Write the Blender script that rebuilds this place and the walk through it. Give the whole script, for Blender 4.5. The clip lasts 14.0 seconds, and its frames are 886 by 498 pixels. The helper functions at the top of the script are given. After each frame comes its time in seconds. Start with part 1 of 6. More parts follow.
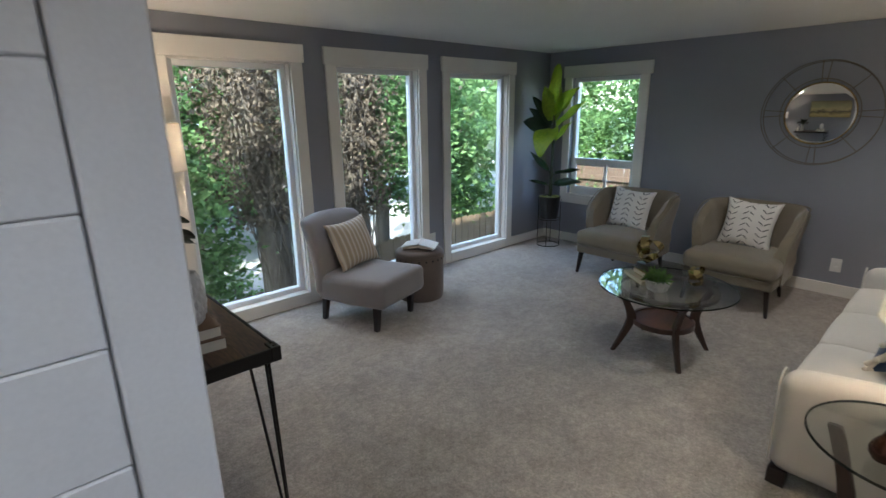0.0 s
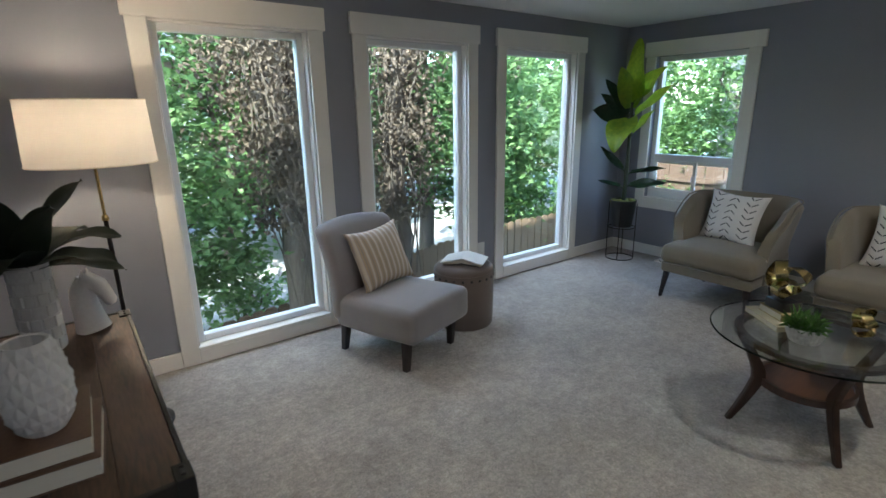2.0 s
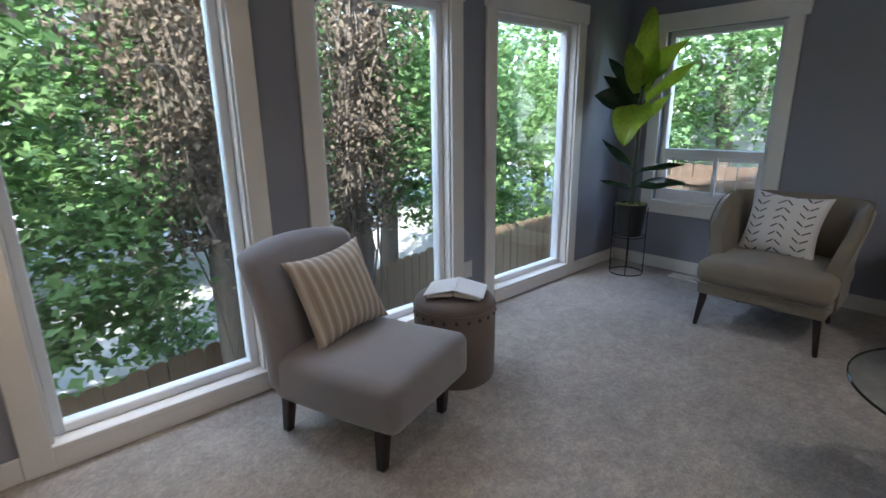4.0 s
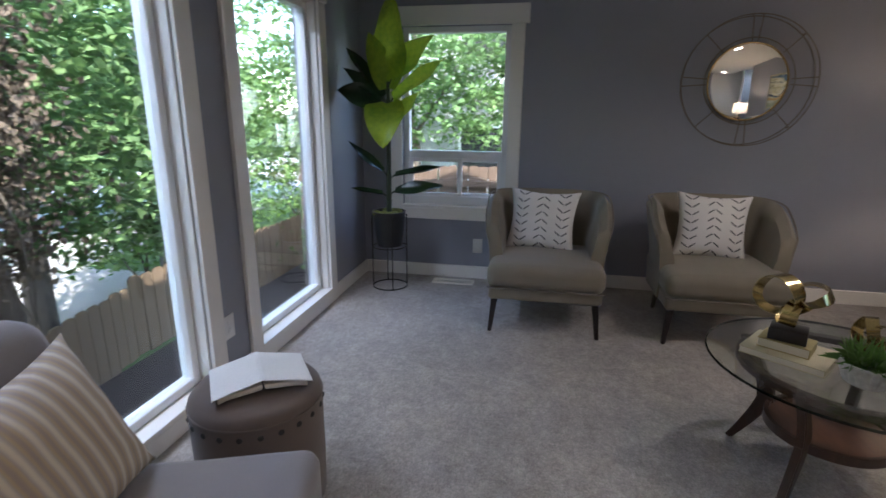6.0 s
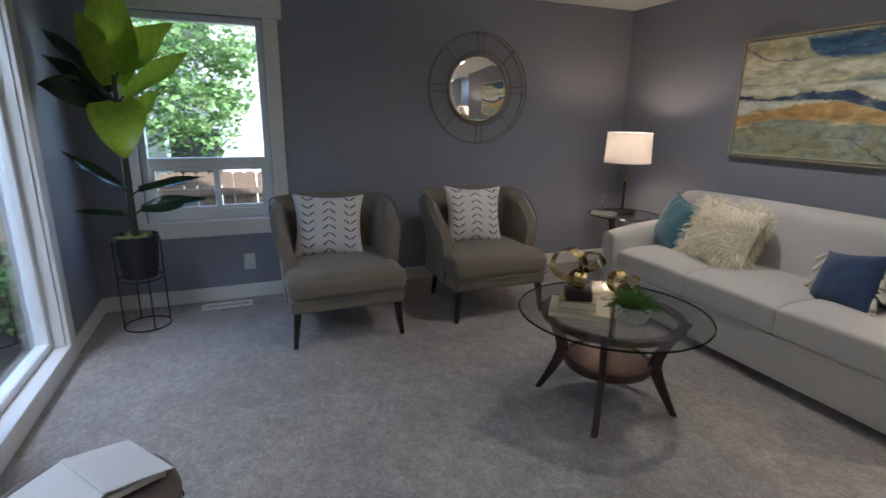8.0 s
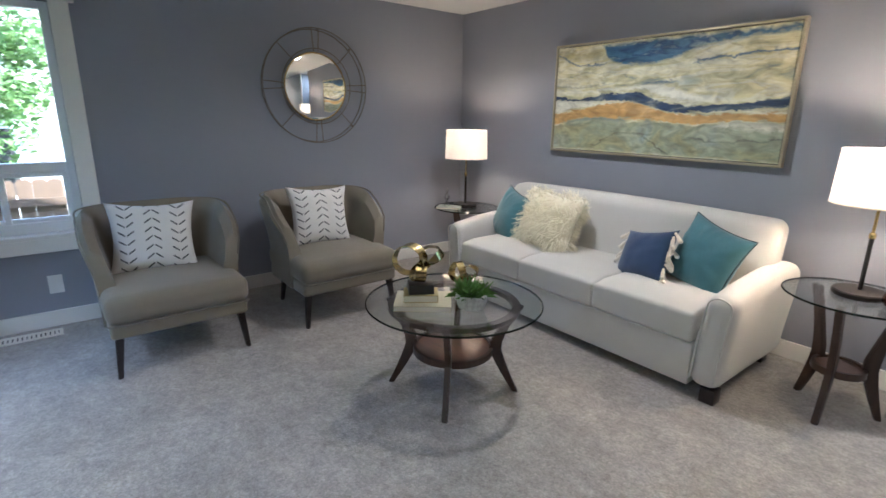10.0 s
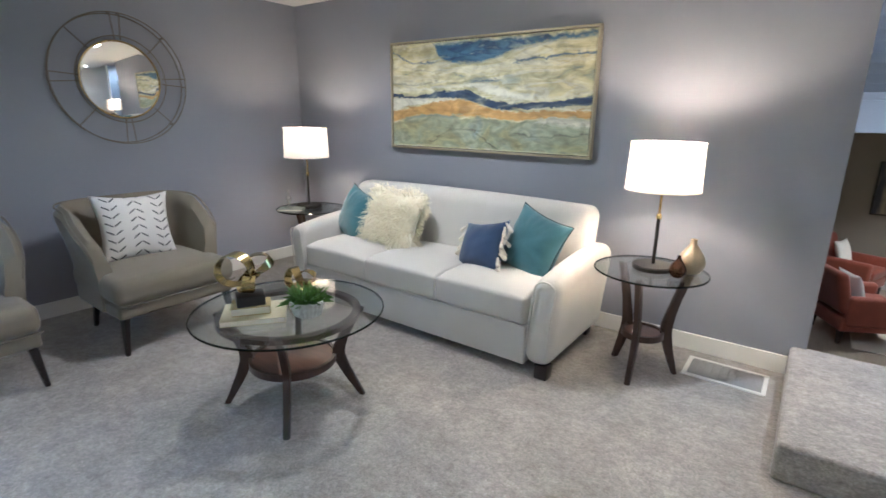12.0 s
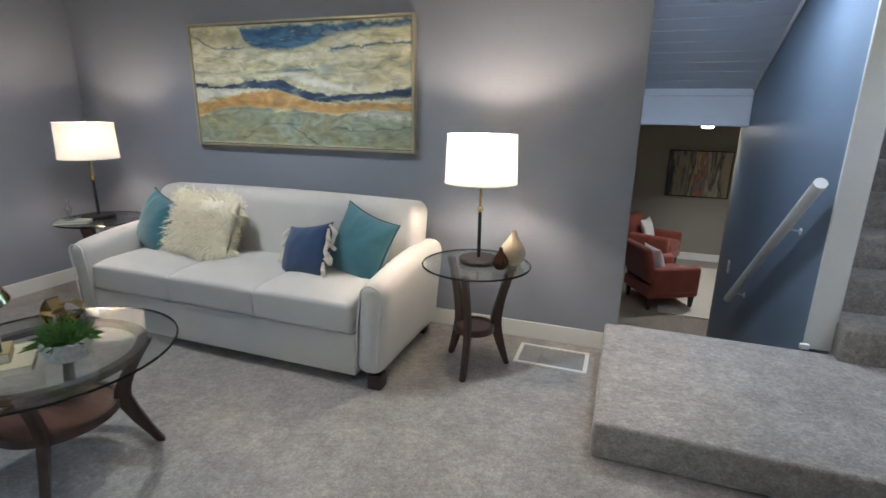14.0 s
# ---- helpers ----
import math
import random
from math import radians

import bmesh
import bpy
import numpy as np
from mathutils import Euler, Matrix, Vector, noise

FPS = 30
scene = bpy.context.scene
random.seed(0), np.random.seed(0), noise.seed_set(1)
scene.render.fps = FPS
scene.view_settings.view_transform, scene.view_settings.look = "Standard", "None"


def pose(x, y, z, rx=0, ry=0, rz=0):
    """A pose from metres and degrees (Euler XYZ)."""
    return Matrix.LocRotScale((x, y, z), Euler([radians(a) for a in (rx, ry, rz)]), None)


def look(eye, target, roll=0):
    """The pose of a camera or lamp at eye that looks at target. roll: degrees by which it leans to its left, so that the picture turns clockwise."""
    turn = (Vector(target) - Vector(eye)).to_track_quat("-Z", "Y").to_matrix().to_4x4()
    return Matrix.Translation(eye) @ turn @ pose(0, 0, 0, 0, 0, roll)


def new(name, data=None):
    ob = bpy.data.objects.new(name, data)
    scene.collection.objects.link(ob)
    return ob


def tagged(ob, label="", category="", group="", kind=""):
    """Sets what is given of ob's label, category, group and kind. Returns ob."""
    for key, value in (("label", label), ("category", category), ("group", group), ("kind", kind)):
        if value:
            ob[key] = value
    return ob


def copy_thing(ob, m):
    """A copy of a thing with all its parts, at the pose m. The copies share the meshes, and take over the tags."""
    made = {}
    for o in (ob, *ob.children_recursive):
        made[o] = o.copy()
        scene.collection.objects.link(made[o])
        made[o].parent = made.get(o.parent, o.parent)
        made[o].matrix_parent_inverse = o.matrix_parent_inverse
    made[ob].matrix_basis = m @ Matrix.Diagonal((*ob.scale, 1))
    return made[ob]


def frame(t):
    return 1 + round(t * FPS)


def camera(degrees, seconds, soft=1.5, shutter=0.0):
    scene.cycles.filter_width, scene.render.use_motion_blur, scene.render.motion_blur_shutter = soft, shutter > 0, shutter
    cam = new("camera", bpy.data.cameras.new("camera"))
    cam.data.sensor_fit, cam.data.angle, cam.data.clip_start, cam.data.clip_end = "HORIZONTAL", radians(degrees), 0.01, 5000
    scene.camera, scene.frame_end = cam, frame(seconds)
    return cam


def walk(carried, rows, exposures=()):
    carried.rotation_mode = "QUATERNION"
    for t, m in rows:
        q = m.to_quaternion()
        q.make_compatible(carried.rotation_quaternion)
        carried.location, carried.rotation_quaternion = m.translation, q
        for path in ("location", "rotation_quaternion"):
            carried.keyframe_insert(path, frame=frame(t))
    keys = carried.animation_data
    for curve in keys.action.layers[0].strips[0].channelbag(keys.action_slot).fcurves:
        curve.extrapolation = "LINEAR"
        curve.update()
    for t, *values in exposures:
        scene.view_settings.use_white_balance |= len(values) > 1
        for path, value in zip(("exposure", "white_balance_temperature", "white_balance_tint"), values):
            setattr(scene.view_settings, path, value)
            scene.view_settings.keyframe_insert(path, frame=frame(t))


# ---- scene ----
cam = camera(83.2, 14.0, shutter=0.4)
PATH = [
    (0, (-0.1, 0.096, 1.645), (1.208, 1.51, 1.106), -0.7),
    (0.5, (0.04, 0.287, 1.578), (1.317, 1.728, 1.037), -0.7),
    (1, (0.193, 0.441, 1.558), (1.455, 1.894, 1.016), -0.8),
    (1.5, (0.354, 0.575, 1.56), (1.566, 2.071, 1.02), -0.8),
    (2, (0.483, 0.738, 1.525), (1.639, 2.277, 0.985), -0.9),
    (4.5, (1.108, 1.823, 1.363), (2.526, 3.137, 0.85), -0.7),
    (5, (1.218, 2.021, 1.37), (2.839, 3.07, 0.848), -0.5),
    (5.5, (1.237, 2.287, 1.347), (3.045, 2.965, 0.826), 0.2),
    (6, (1.307, 2.511, 1.329), (3.204, 2.874, 0.811), 0.6),
    (6.5, (1.391, 2.687, 1.325), (3.324, 2.759, 0.816), 0.7),
    (7, (1.442, 2.896, 1.379), (3.35, 2.625, 0.846), 0.6),
    (7.5, (1.439, 2.982, 1.37), (3.289, 2.432, 0.845), 0.8),
    (8, (1.417, 2.979, 1.356), (3.21, 2.259, 0.842), 0.8),
    (8.5, (1.397, 2.961, 1.356), (3.132, 2.107, 0.845), 0.8),
    (9, (1.38, 2.932, 1.363), (3.048, 1.956, 0.85), 0.8),
    (11.5, (1.321, 2.805, 1.366), (2.579, 1.34, 0.846), 0.7),
    (12, (1.29, 2.751, 1.371), (2.434, 1.196, 0.848), 0.7),
    (12.5, (1.261, 2.705, 1.371), (2.268, 1.058, 0.846), 0.7),
    (13, (1.226, 2.648, 1.364), (2.104, 0.929, 0.841), 0.7),
    (13.5, (1.209, 2.571, 1.364), (1.973, 0.799, 0.837), 0.8),
    (14, (1.218, 2.489, 1.357), (1.87, 0.675, 0.824), 0.8),
]
EXPOSURES = [(0, 3.47, 5760, 8), (2, 3.62, 5650, 6), (4.5, 3.42, 5850, 15), (6, 3.44, 5850, 17), (7, 3.3, 5800, 15), (8, 3.37, 5680, 14), (9, 3.79, 5500, 12), (11.5, 4.5, 5280, 10), (13, 4.43, 5230, 8), (14, 4.05, 5230, 8)]
walk(cam, [(t, look(eye, target, roll)) for t, eye, target, roll in PATH], EXPOSURES)

# ---- world and lights ----
world = bpy.data.worlds.new("sky")
scene.world = world
world.use_nodes = True
_n, _l = world.node_tree.nodes, world.node_tree.links
_sky = _n.new("ShaderNodeTexSky")
_sky.sky_type, _sky.sun_disc = "NISHITA", False
_sky.sun_elevation, _sky.sun_rotation = radians(45.9), radians(236)
_n["Background"].inputs[1].default_value = 0.15
_l.new(_sky.outputs[0], _n["Background"].inputs[0])
sun_data = bpy.data.lights.new("sun", "SUN")
sun_data.energy, sun_data.angle, sun_data.color = 2.15, radians(0.6), (1.0, 0.95, 0.88)
sun_lamp = new("sun", sun_data)
sun_lamp.matrix_world = look((-10.5, -7, 13), (0, 0, 0))

LAMP_W = 1.5


def lamp_light(name, at, watts, colour=(1.0, 0.735, 0.48), radius=0.035):
    d = bpy.data.lights.new(name, "POINT")
    d.energy, d.color, d.shadow_soft_size = watts, colour, radius
    ob = new(name, d)
    ob.location = at
    return ob


def sky_fill(name, at, target, sx, sy, watts, colour=(0.84, 0.93, 1.0)):
    """Unseen area lamp added over the window heads, for sky the trees leave free."""
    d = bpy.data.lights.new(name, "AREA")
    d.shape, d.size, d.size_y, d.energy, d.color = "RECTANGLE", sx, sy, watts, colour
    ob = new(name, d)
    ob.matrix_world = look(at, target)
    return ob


sky_fill("fill_over_windows", (2.9, 4.75, 3.05), (2.9, 3.3, 0.4), 4.4, 0.9, 12.5, (0.9, 0.95, 1.0))


# ---- shapes ----
def cuboid(bm, x0, x1, y0, y1, z0, z1, bevel=0.0, seg=2, m=None):
    g = bmesh.ops.create_cube(bm, size=1.0)
    vs = g["verts"]
    for v in vs:
        v.co = Vector((x0 + (v.co.x + 0.5) * (x1 - x0), y0 + (v.co.y + 0.5) * (y1 - y0), z0 + (v.co.z + 0.5) * (z1 - z0)))
    if m is not None:
        bmesh.ops.transform(bm, matrix=m, verts=vs)
    if bevel > 0:
        es = list({e for v in vs for e in v.link_edges})
        bmesh.ops.bevel(bm, geom=es, offset=bevel, segments=seg, profile=0.5, affect="EDGES")
    return bm


def box(x0, x1, y0, y1, z0, z1, bevel=0.0, seg=2, m=None):
    return cuboid(bmesh.new(), x0, x1, y0, y1, z0, z1, bevel, seg, m)


def lathe(profile, seg=32, bm=None, m=None, cap=True):
    """A body of revolution round z from (radius, height) pairs, bottom to top."""
    bm = bm or bmesh.new()
    rings = []
    for r, z in profile:
        rings.append([bm.verts.new((r * math.cos(2 * math.pi * k / seg), r * math.sin(2 * math.pi * k / seg), z)) for k in range(seg)])
    for a, b in zip(rings, rings[1:]):
        for k in range(seg):
            bm.faces.new((a[k], a[(k + 1) % seg], b[(k + 1) % seg], b[k]))
    if cap:
        bm.faces.new(rings[0][::-1])
        bm.faces.new(rings[-1])
    if m is not None:
        bmesh.ops.transform(bm, matrix=m, verts=[v for r in rings for v in r])
    return bm


def sweep(points, radius, seg=8, bm=None, closed=False, flat=1.0):
    """A tube along points; radius may be one number or one a point; flat squeezes it across."""
    bm = bm or bmesh.new()
    pts = [Vector(p) for p in points]
    n = len(pts)
    rad = radius if isinstance(radius, (list, tuple)) else [radius] * n
    rings, up = [], None
    for i, p in enumerate(pts):
        a, b = pts[(i - 1) % n if closed else max(i - 1, 0)], pts[(i + 1) % n if closed else min(i + 1, n - 1)]
        d = (b - a).normalized()
        if up is None:
            up = Vector((0, 0, 1)) if abs(d.z) < 0.9 else Vector((1, 0, 0))
        side = d.cross(up).normalized()
        up = side.cross(d).normalized()
        rings.append([bm.verts.new(p + rad[i] * (math.cos(2 * math.pi * k / seg) * side + flat * math.sin(2 * math.pi * k / seg) * up)) for k in range(seg)])
    pairs = list(zip(rings, rings[1:])) + ([(rings[-1], rings[0])] if closed else [])
    for a, b in pairs:
        for k in range(seg):
            bm.faces.new((a[k], a[(k + 1) % seg], b[(k + 1) % seg], b[k]))
    if not closed:
        bm.faces.new(rings[0][::-1])
        bm.faces.new(rings[-1])
    return bm


def soft_box(sx, sy, sz, r, n=6, shape=None, m=None, bm=None):
    """A box about the origin with rounded edges and a fine skin, which shape(point) may bend."""
    bm = bm or bmesh.new()
    half = [sx / 2, sy / 2, sz / 2]
    cuts = []
    for h in half:
        rr = min(r, h * 0.999)
        inner = [-(h - rr) + 2 * (h - rr) * k / n for k in range(n + 1)]
        cuts.append([-h, -h + 0.13 * rr, -h + 0.36 * rr, -h + 0.65 * rr] + inner + [h - 0.65 * rr, h - 0.36 * rr, h - 0.13 * rr, h])
    made = {}

    def vert(p):
        key = tuple(round(c, 6) for c in p)
        if key not in made:
            q = Vector(p)
            c = Vector([max(-(h - min(r, h)), min(h - min(r, h), v)) for v, h in zip(p, half)])
            d = q - c
            if d.length > 1e-9:
                q = c + d.normalized() * r
            if shape:
                q = shape(q)
            made[key] = bm.verts.new(m @ q if m is not None else q)
        return made[key]

    for ax in range(3):
        u, w = (ax + 1) % 3, (ax + 2) % 3
        for s in (-1, 1):
            for i in range(len(cuts[u]) - 1):
                for j in range(len(cuts[w]) - 1):
                    quad = []
                    for a, b in ((i, j), (i + 1, j), (i + 1, j + 1), (i, j + 1)):
                        p = [0, 0, 0]
                        p[ax], p[u], p[w] = s * half[ax], cuts[u][a], cuts[w][b]
                        quad.append(vert(p))
                    if len(set(quad)) == 4:
                        bm.faces.new(quad if s > 0 else quad[::-1])
    return bm


def mesh_of(name, bm, mat, smooth=False):
    bm.normal_update()
    me = bpy.data.meshes.new(name)
    bm.to_mesh(me)
    bm.free()
    if mat is not None:
        me.materials.append(mat)
    if smooth:
        me.shade_smooth()
        if smooth != "all":
            me.set_sharp_from_angle(angle=radians(40))
    return me


def part(name, bm, mat, parent, label="", smooth=True):
    ob = new(name, mesh_of(name, bm, mat, smooth))
    ob.parent = parent
    return tagged(ob, label)


def thing(name, label, category, at=(0, 0, 0), turn=0.0, group=""):
    ob = new(name)
    ob.empty_display_size = 0.1
    ob.matrix_world = pose(*at, 0, 0, turn)
    return tagged(ob, label, category, group)


def single(name, bm, mat, label, category, at=(0, 0, 0), turn=0.0, smooth=True, group=""):
    ob = new(name, mesh_of(name, bm, mat, smooth))
    ob.matrix_world = pose(*at, 0, 0, turn)
    return tagged(ob, label, category, group)


def setting(name, bm, mat, label, category, smooth=False):
    ob = new(name, mesh_of(name, bm, mat, smooth))
    return tagged(ob, label, category, kind="structure")


# ---- materials ----
def material(name, colour, other=None, scale=6.0, rough=0.6, metal=0.0, bump=0.0, grain=120.0, stretch=(1, 1, 1), sheen=0.0, mix=0.5, coat=0.0):
    """Paint, cloth or wood: two tones blended at two scales, with fine relief."""
    mt = bpy.data.materials.new(name)
    mt.use_nodes = True
    n, l = mt.node_tree.nodes, mt.node_tree.links
    bs = n["Principled BSDF"]
    bs.inputs["Roughness"].default_value, bs.inputs["Metallic"].default_value = rough, metal
    bs.inputs["Sheen Weight"].default_value, bs.inputs["Coat Weight"].default_value = sheen, coat
    co = n.new("ShaderNodeTexCoord")
    mp = n.new("ShaderNodeMapping")
    mp.inputs["Scale"].default_value = stretch
    l.new(co.outputs["Object"], mp.inputs[0])
    big, fine = n.new("ShaderNodeTexNoise"), n.new("ShaderNodeTexNoise")
    big.inputs["Scale"].default_value, big.inputs["Detail"].default_value = scale, 4
    fine.inputs["Scale"].default_value, fine.inputs["Detail"].default_value = grain, 3
    l.new(mp.outputs[0], big.inputs[0])
    l.new(mp.outputs[0], fine.inputs[0])
    add = n.new("ShaderNodeMix")
    add.data_type = "FLOAT"
    add.inputs[0].default_value = mix
    l.new(big.outputs[0], add.inputs[2])
    l.new(fine.outputs[0], add.inputs[3])
    rp = n.new("ShaderNodeValToRGB")
    rp.color_ramp.elements[0].position, rp.color_ramp.elements[1].position = 0.34, 0.66
    rp.color_ramp.elements[0].color = (*(other or [c * 0.88 for c in colour]), 1)
    rp.color_ramp.elements[1].color = (*colour, 1)
    l.new(add.outputs[0], rp.inputs[0])
    l.new(rp.outputs[0], bs.inputs["Base Color"])
    if bump:
        bp = n.new("ShaderNodeBump")
        bp.inputs["Strength"].default_value, bp.inputs["Distance"].default_value = 0.6, bump
        l.new(fine.outputs[0], bp.inputs["Height"])
        l.new(bp.outputs[0], bs.inputs["Normal"])
    return mt


def carpet_material():
    """Cut pile: tuft speckle, brushed patches and broad walking marks."""
    mt = material("carpet", (0.4, 0.36, 0.32), (0.23, 0.205, 0.182), 95, 0.95, bump=0.006, grain=160, sheen=0.25, mix=0.5)
    n, l = mt.node_tree.nodes, mt.node_tree.links
    bs = n["Principled BSDF"]
    src = bs.inputs["Base Color"].links[0].from_socket
    co = n.new("ShaderNodeTexCoord")
    last = src
    for sc, lo, hi, det in ((2.2, 0.9, 1.1, 3), (7.5, 0.91, 1.09, 4), (20.0, 0.88, 1.1, 4), (48.0, 0.86, 1.12, 3)):
        nz, mr, mx = n.new("ShaderNodeTexNoise"), n.new("ShaderNodeMapRange"), n.new("ShaderNodeMix")
        nz.inputs["Scale"].default_value, nz.inputs["Detail"].default_value, nz.inputs["Distortion"].default_value = sc, det, 0.4
        l.new(co.outputs["Object"], nz.inputs[0])
        mr.inputs[1].default_value, mr.inputs[2].default_value, mr.inputs[3].default_value, mr.inputs[4].default_value = 0.35, 0.65, lo, hi
        l.new(nz.outputs[0], mr.inputs[0])
        mx.data_type, mx.blend_type = "RGBA", "MULTIPLY"
        mx.inputs[0].default_value = 1.0
        l.new(last, mx.inputs[6])
        l.new(mr.outputs[0], mx.inputs[7])
        last = mx.outputs[2]
    l.new(last, bs.inputs["Base Color"])
    return mt


WALL = material("grey_blue_wall_paint", (0.256, 0.266, 0.307), (0.242, 0.251, 0.291), 1.5, 0.55, bump=0.0006, grain=260)
CEIL = material("ceiling_paint", (0.76, 0.76, 0.74), (0.72, 0.72, 0.7), 2.0, 0.8, bump=0.001, grain=160)
TRIM = material("white_trim_paint", (0.78, 0.76, 0.72), (0.73, 0.71, 0.67), 3.0, 0.35, bump=0.0003, grain=200)
VINYL = material("white_vinyl", (0.8, 0.81, 0.82), (0.76, 0.77, 0.78), 3.0, 0.3)
SHIP = material("white_board_paint", (0.66, 0.66, 0.68), (0.6, 0.6, 0.62), 3.0, 0.45, bump=0.0004, grain=150)
CARPET = carpet_material()

GLOSSY_BLACK = material("black_metal", (0.02, 0.019, 0.018), (0.028, 0.026, 0.024), 9, 0.45, 0.6, grain=200)
BRASS = material("brass", (0.72, 0.52, 0.22), (0.6, 0.42, 0.17), 12, 0.22, 1.0)
GOLD = material("polished_gold", (0.5, 0.4, 0.19), (0.38, 0.3, 0.13), 10, 0.2, 1.0)
BRONZE = material("bronze_wire", (0.2, 0.17, 0.135), (0.14, 0.115, 0.09), 20, 0.45, 0.6)
ESPRESSO = material("espresso_wood", (0.06, 0.029, 0.019), (0.026, 0.013, 0.009), 5, 0.38, grain=40, stretch=(1, 1, 0.15), coat=0.12)
SHELFWOOD = material("red_brown_wood", (0.13, 0.055, 0.03), (0.07, 0.03, 0.018), 4, 0.3, grain=50, stretch=(0.2, 1, 1), coat=0.4)
LEG = material("dark_stained_leg", (0.02, 0.013, 0.012), (0.012, 0.008, 0.008), 8, 0.35, grain=60)
RUSTIC = material("rustic_wood", (0.13, 0.068, 0.037), (0.02, 0.013, 0.009), 3.5, 0.6, bump=0.001, grain=45, stretch=(3.0, 0.35, 1), mix=0.45)
TAUPE = material("taupe_linen", (0.218, 0.186, 0.136), (0.184, 0.157, 0.114), 7, 0.9, bump=0.0012, grain=420, sheen=0.25)
TAUPE_PIPE = material("taupe_piping", (0.19, 0.165, 0.13), (0.16, 0.14, 0.11), 9, 0.85, bump=0.0006, grain=500)
SLIPGREY = material("grey_velvet", (0.2, 0.185, 0.19), (0.165, 0.15, 0.155), 5, 0.85, bump=0.0008, grain=350, sheen=0.4)
OTTO = material("brown_taupe_cloth", (0.13, 0.1, 0.085), (0.105, 0.082, 0.07), 6, 0.9, bump=0.0008, grain=400, sheen=0.2)
CREAM = material("cream_upholstery", (0.58, 0.555, 0.52), (0.53, 0.51, 0.475), 5, 0.85, bump=0.0008, grain=480, sheen=0.2)
TEAL = material("teal_velvet", (0.06, 0.185, 0.225), (0.04, 0.13, 0.16), 9, 0.75, bump=0.0008, grain=300, sheen=0.35)
NAVY = material("navy_cloth", (0.024, 0.055, 0.13), (0.017, 0.04, 0.1), 9, 0.85, bump=0.0008, grain=420, sheen=0.3)
FUR = material("ivory_fur", (0.93, 0.88, 0.7), (0.82, 0.75, 0.57), 30, 0.8, grain=60, sheen=0.4)
YARN = material("ivory_yarn", (0.72, 0.67, 0.58), (0.62, 0.57, 0.49), 40, 0.9, bump=0.001, grain=300)
CERAMIC = material("matt_white_ceramic", (0.66, 0.64, 0.63), (0.58, 0.56, 0.55), 8, 0.45, bump=0.0005, grain=90)
STONEPOT = material("whitewashed_pot", (0.62, 0.62, 0.6), (0.4, 0.4, 0.39), 14, 0.7, bump=0.001, grain=60)
VASEBEIGE = material("beige_glazed_vase", (0.42, 0.34, 0.23), (0.33, 0.26, 0.17), 10, 0.35, bump=0.0004, grain=120, coat=0.3)
COPPER = material("dark_copper_glass", (0.12, 0.055, 0.03), (0.07, 0.03, 0.018), 8, 0.12, 0.7)
PAPER = material("book_pages", (0.72, 0.68, 0.58), (0.6, 0.56, 0.47), 3, 0.85, grain=300, stretch=(0.1, 0.1, 8))
COVER_WHITE = material("white_book_cover", (0.7, 0.7, 0.68), (0.64, 0.64, 0.62), 6, 0.55)
COVER_BROWN = material("brown_book_cover", (0.15, 0.085, 0.05), (0.1, 0.055, 0.035), 6, 0.55)
COVER_CREAM = material("cream_book_cover", (0.5, 0.46, 0.31), (0.44, 0.4, 0.27), 6, 0.6)
COVER_GREY = material("grey_green_book_cover", (0.22, 0.24, 0.22), (0.18, 0.2, 0.18), 6, 0.5)
COVER_OLIVE = material("olive_book_cover", (0.36, 0.3, 0.13), (0.28, 0.23, 0.1), 6, 0.6)
BLACK_BOX = material("black_lacquer", (0.018, 0.016, 0.016), (0.025, 0.022, 0.022), 6, 0.3)
POT_BLACK = material("black_planter", (0.012, 0.012, 0.013), (0.02, 0.02, 0.02), 10, 0.45)
MOSS = material("moss", (0.23, 0.24, 0.06), (0.1, 0.12, 0.03), 40, 0.95, bump=0.004, grain=150)
STEM = material("dark_green_stem", (0.03, 0.045, 0.02), (0.02, 0.03, 0.014), 20, 0.6)
PLASTIC = material("white_plate_plastic", (0.72, 0.71, 0.69), (0.68, 0.67, 0.65), 5, 0.4)
VENT = material("beige_vent_metal", (0.72, 0.68, 0.6), (0.66, 0.62, 0.54), 8, 0.45, 0.0)
DARK = material("dark_duct", (0.03, 0.03, 0.03), None, 8, 0.9)
GREYMESH = material("grey_filter", (0.33, 0.32, 0.31), (0.26, 0.25, 0.24), 40, 0.9)
ORANGE = material("rust_orange_velvet", (0.24, 0.055, 0.03), (0.17, 0.038, 0.02), 6, 0.8, sheen=0.15)
LOWWALL = material("taupe_wall_paint", (0.26, 0.24, 0.2), (0.24, 0.22, 0.185), 2, 0.6, bump=0.0005, grain=200)
BLUEWALL = material("blue_stair_paint", (0.155, 0.195, 0.25), (0.143, 0.18, 0.232), 1.6, 0.5, bump=0.0005, grain=220)
PLANKWHITE = material("white_plank_paint", (0.7, 0.73, 0.78), (0.65, 0.68, 0.73), 3, 0.5, bump=0.0004, grain=80)
LAMINATE = material("grey_brown_plank_floor", (0.26, 0.22, 0.17), (0.18, 0.15, 0.115), 5, 0.4, grain=40, stretch=(1, 0.12, 1))
CEDAR = material("cedar_fence", (0.12, 0.078, 0.047), (0.08, 0.05, 0.031), 4, 0.85, bump=0.002, grain=60, stretch=(4, 4, 0.3))
OLDFENCE = material("weathered_fence", (0.19, 0.125, 0.066), (0.12, 0.08, 0.045), 4, 0.9, bump=0.002, grain=60, stretch=(4, 4, 0.3))
SIDING = material("pale_siding", (0.45, 0.45, 0.44), (0.4, 0.4, 0.39), 3, 0.7)
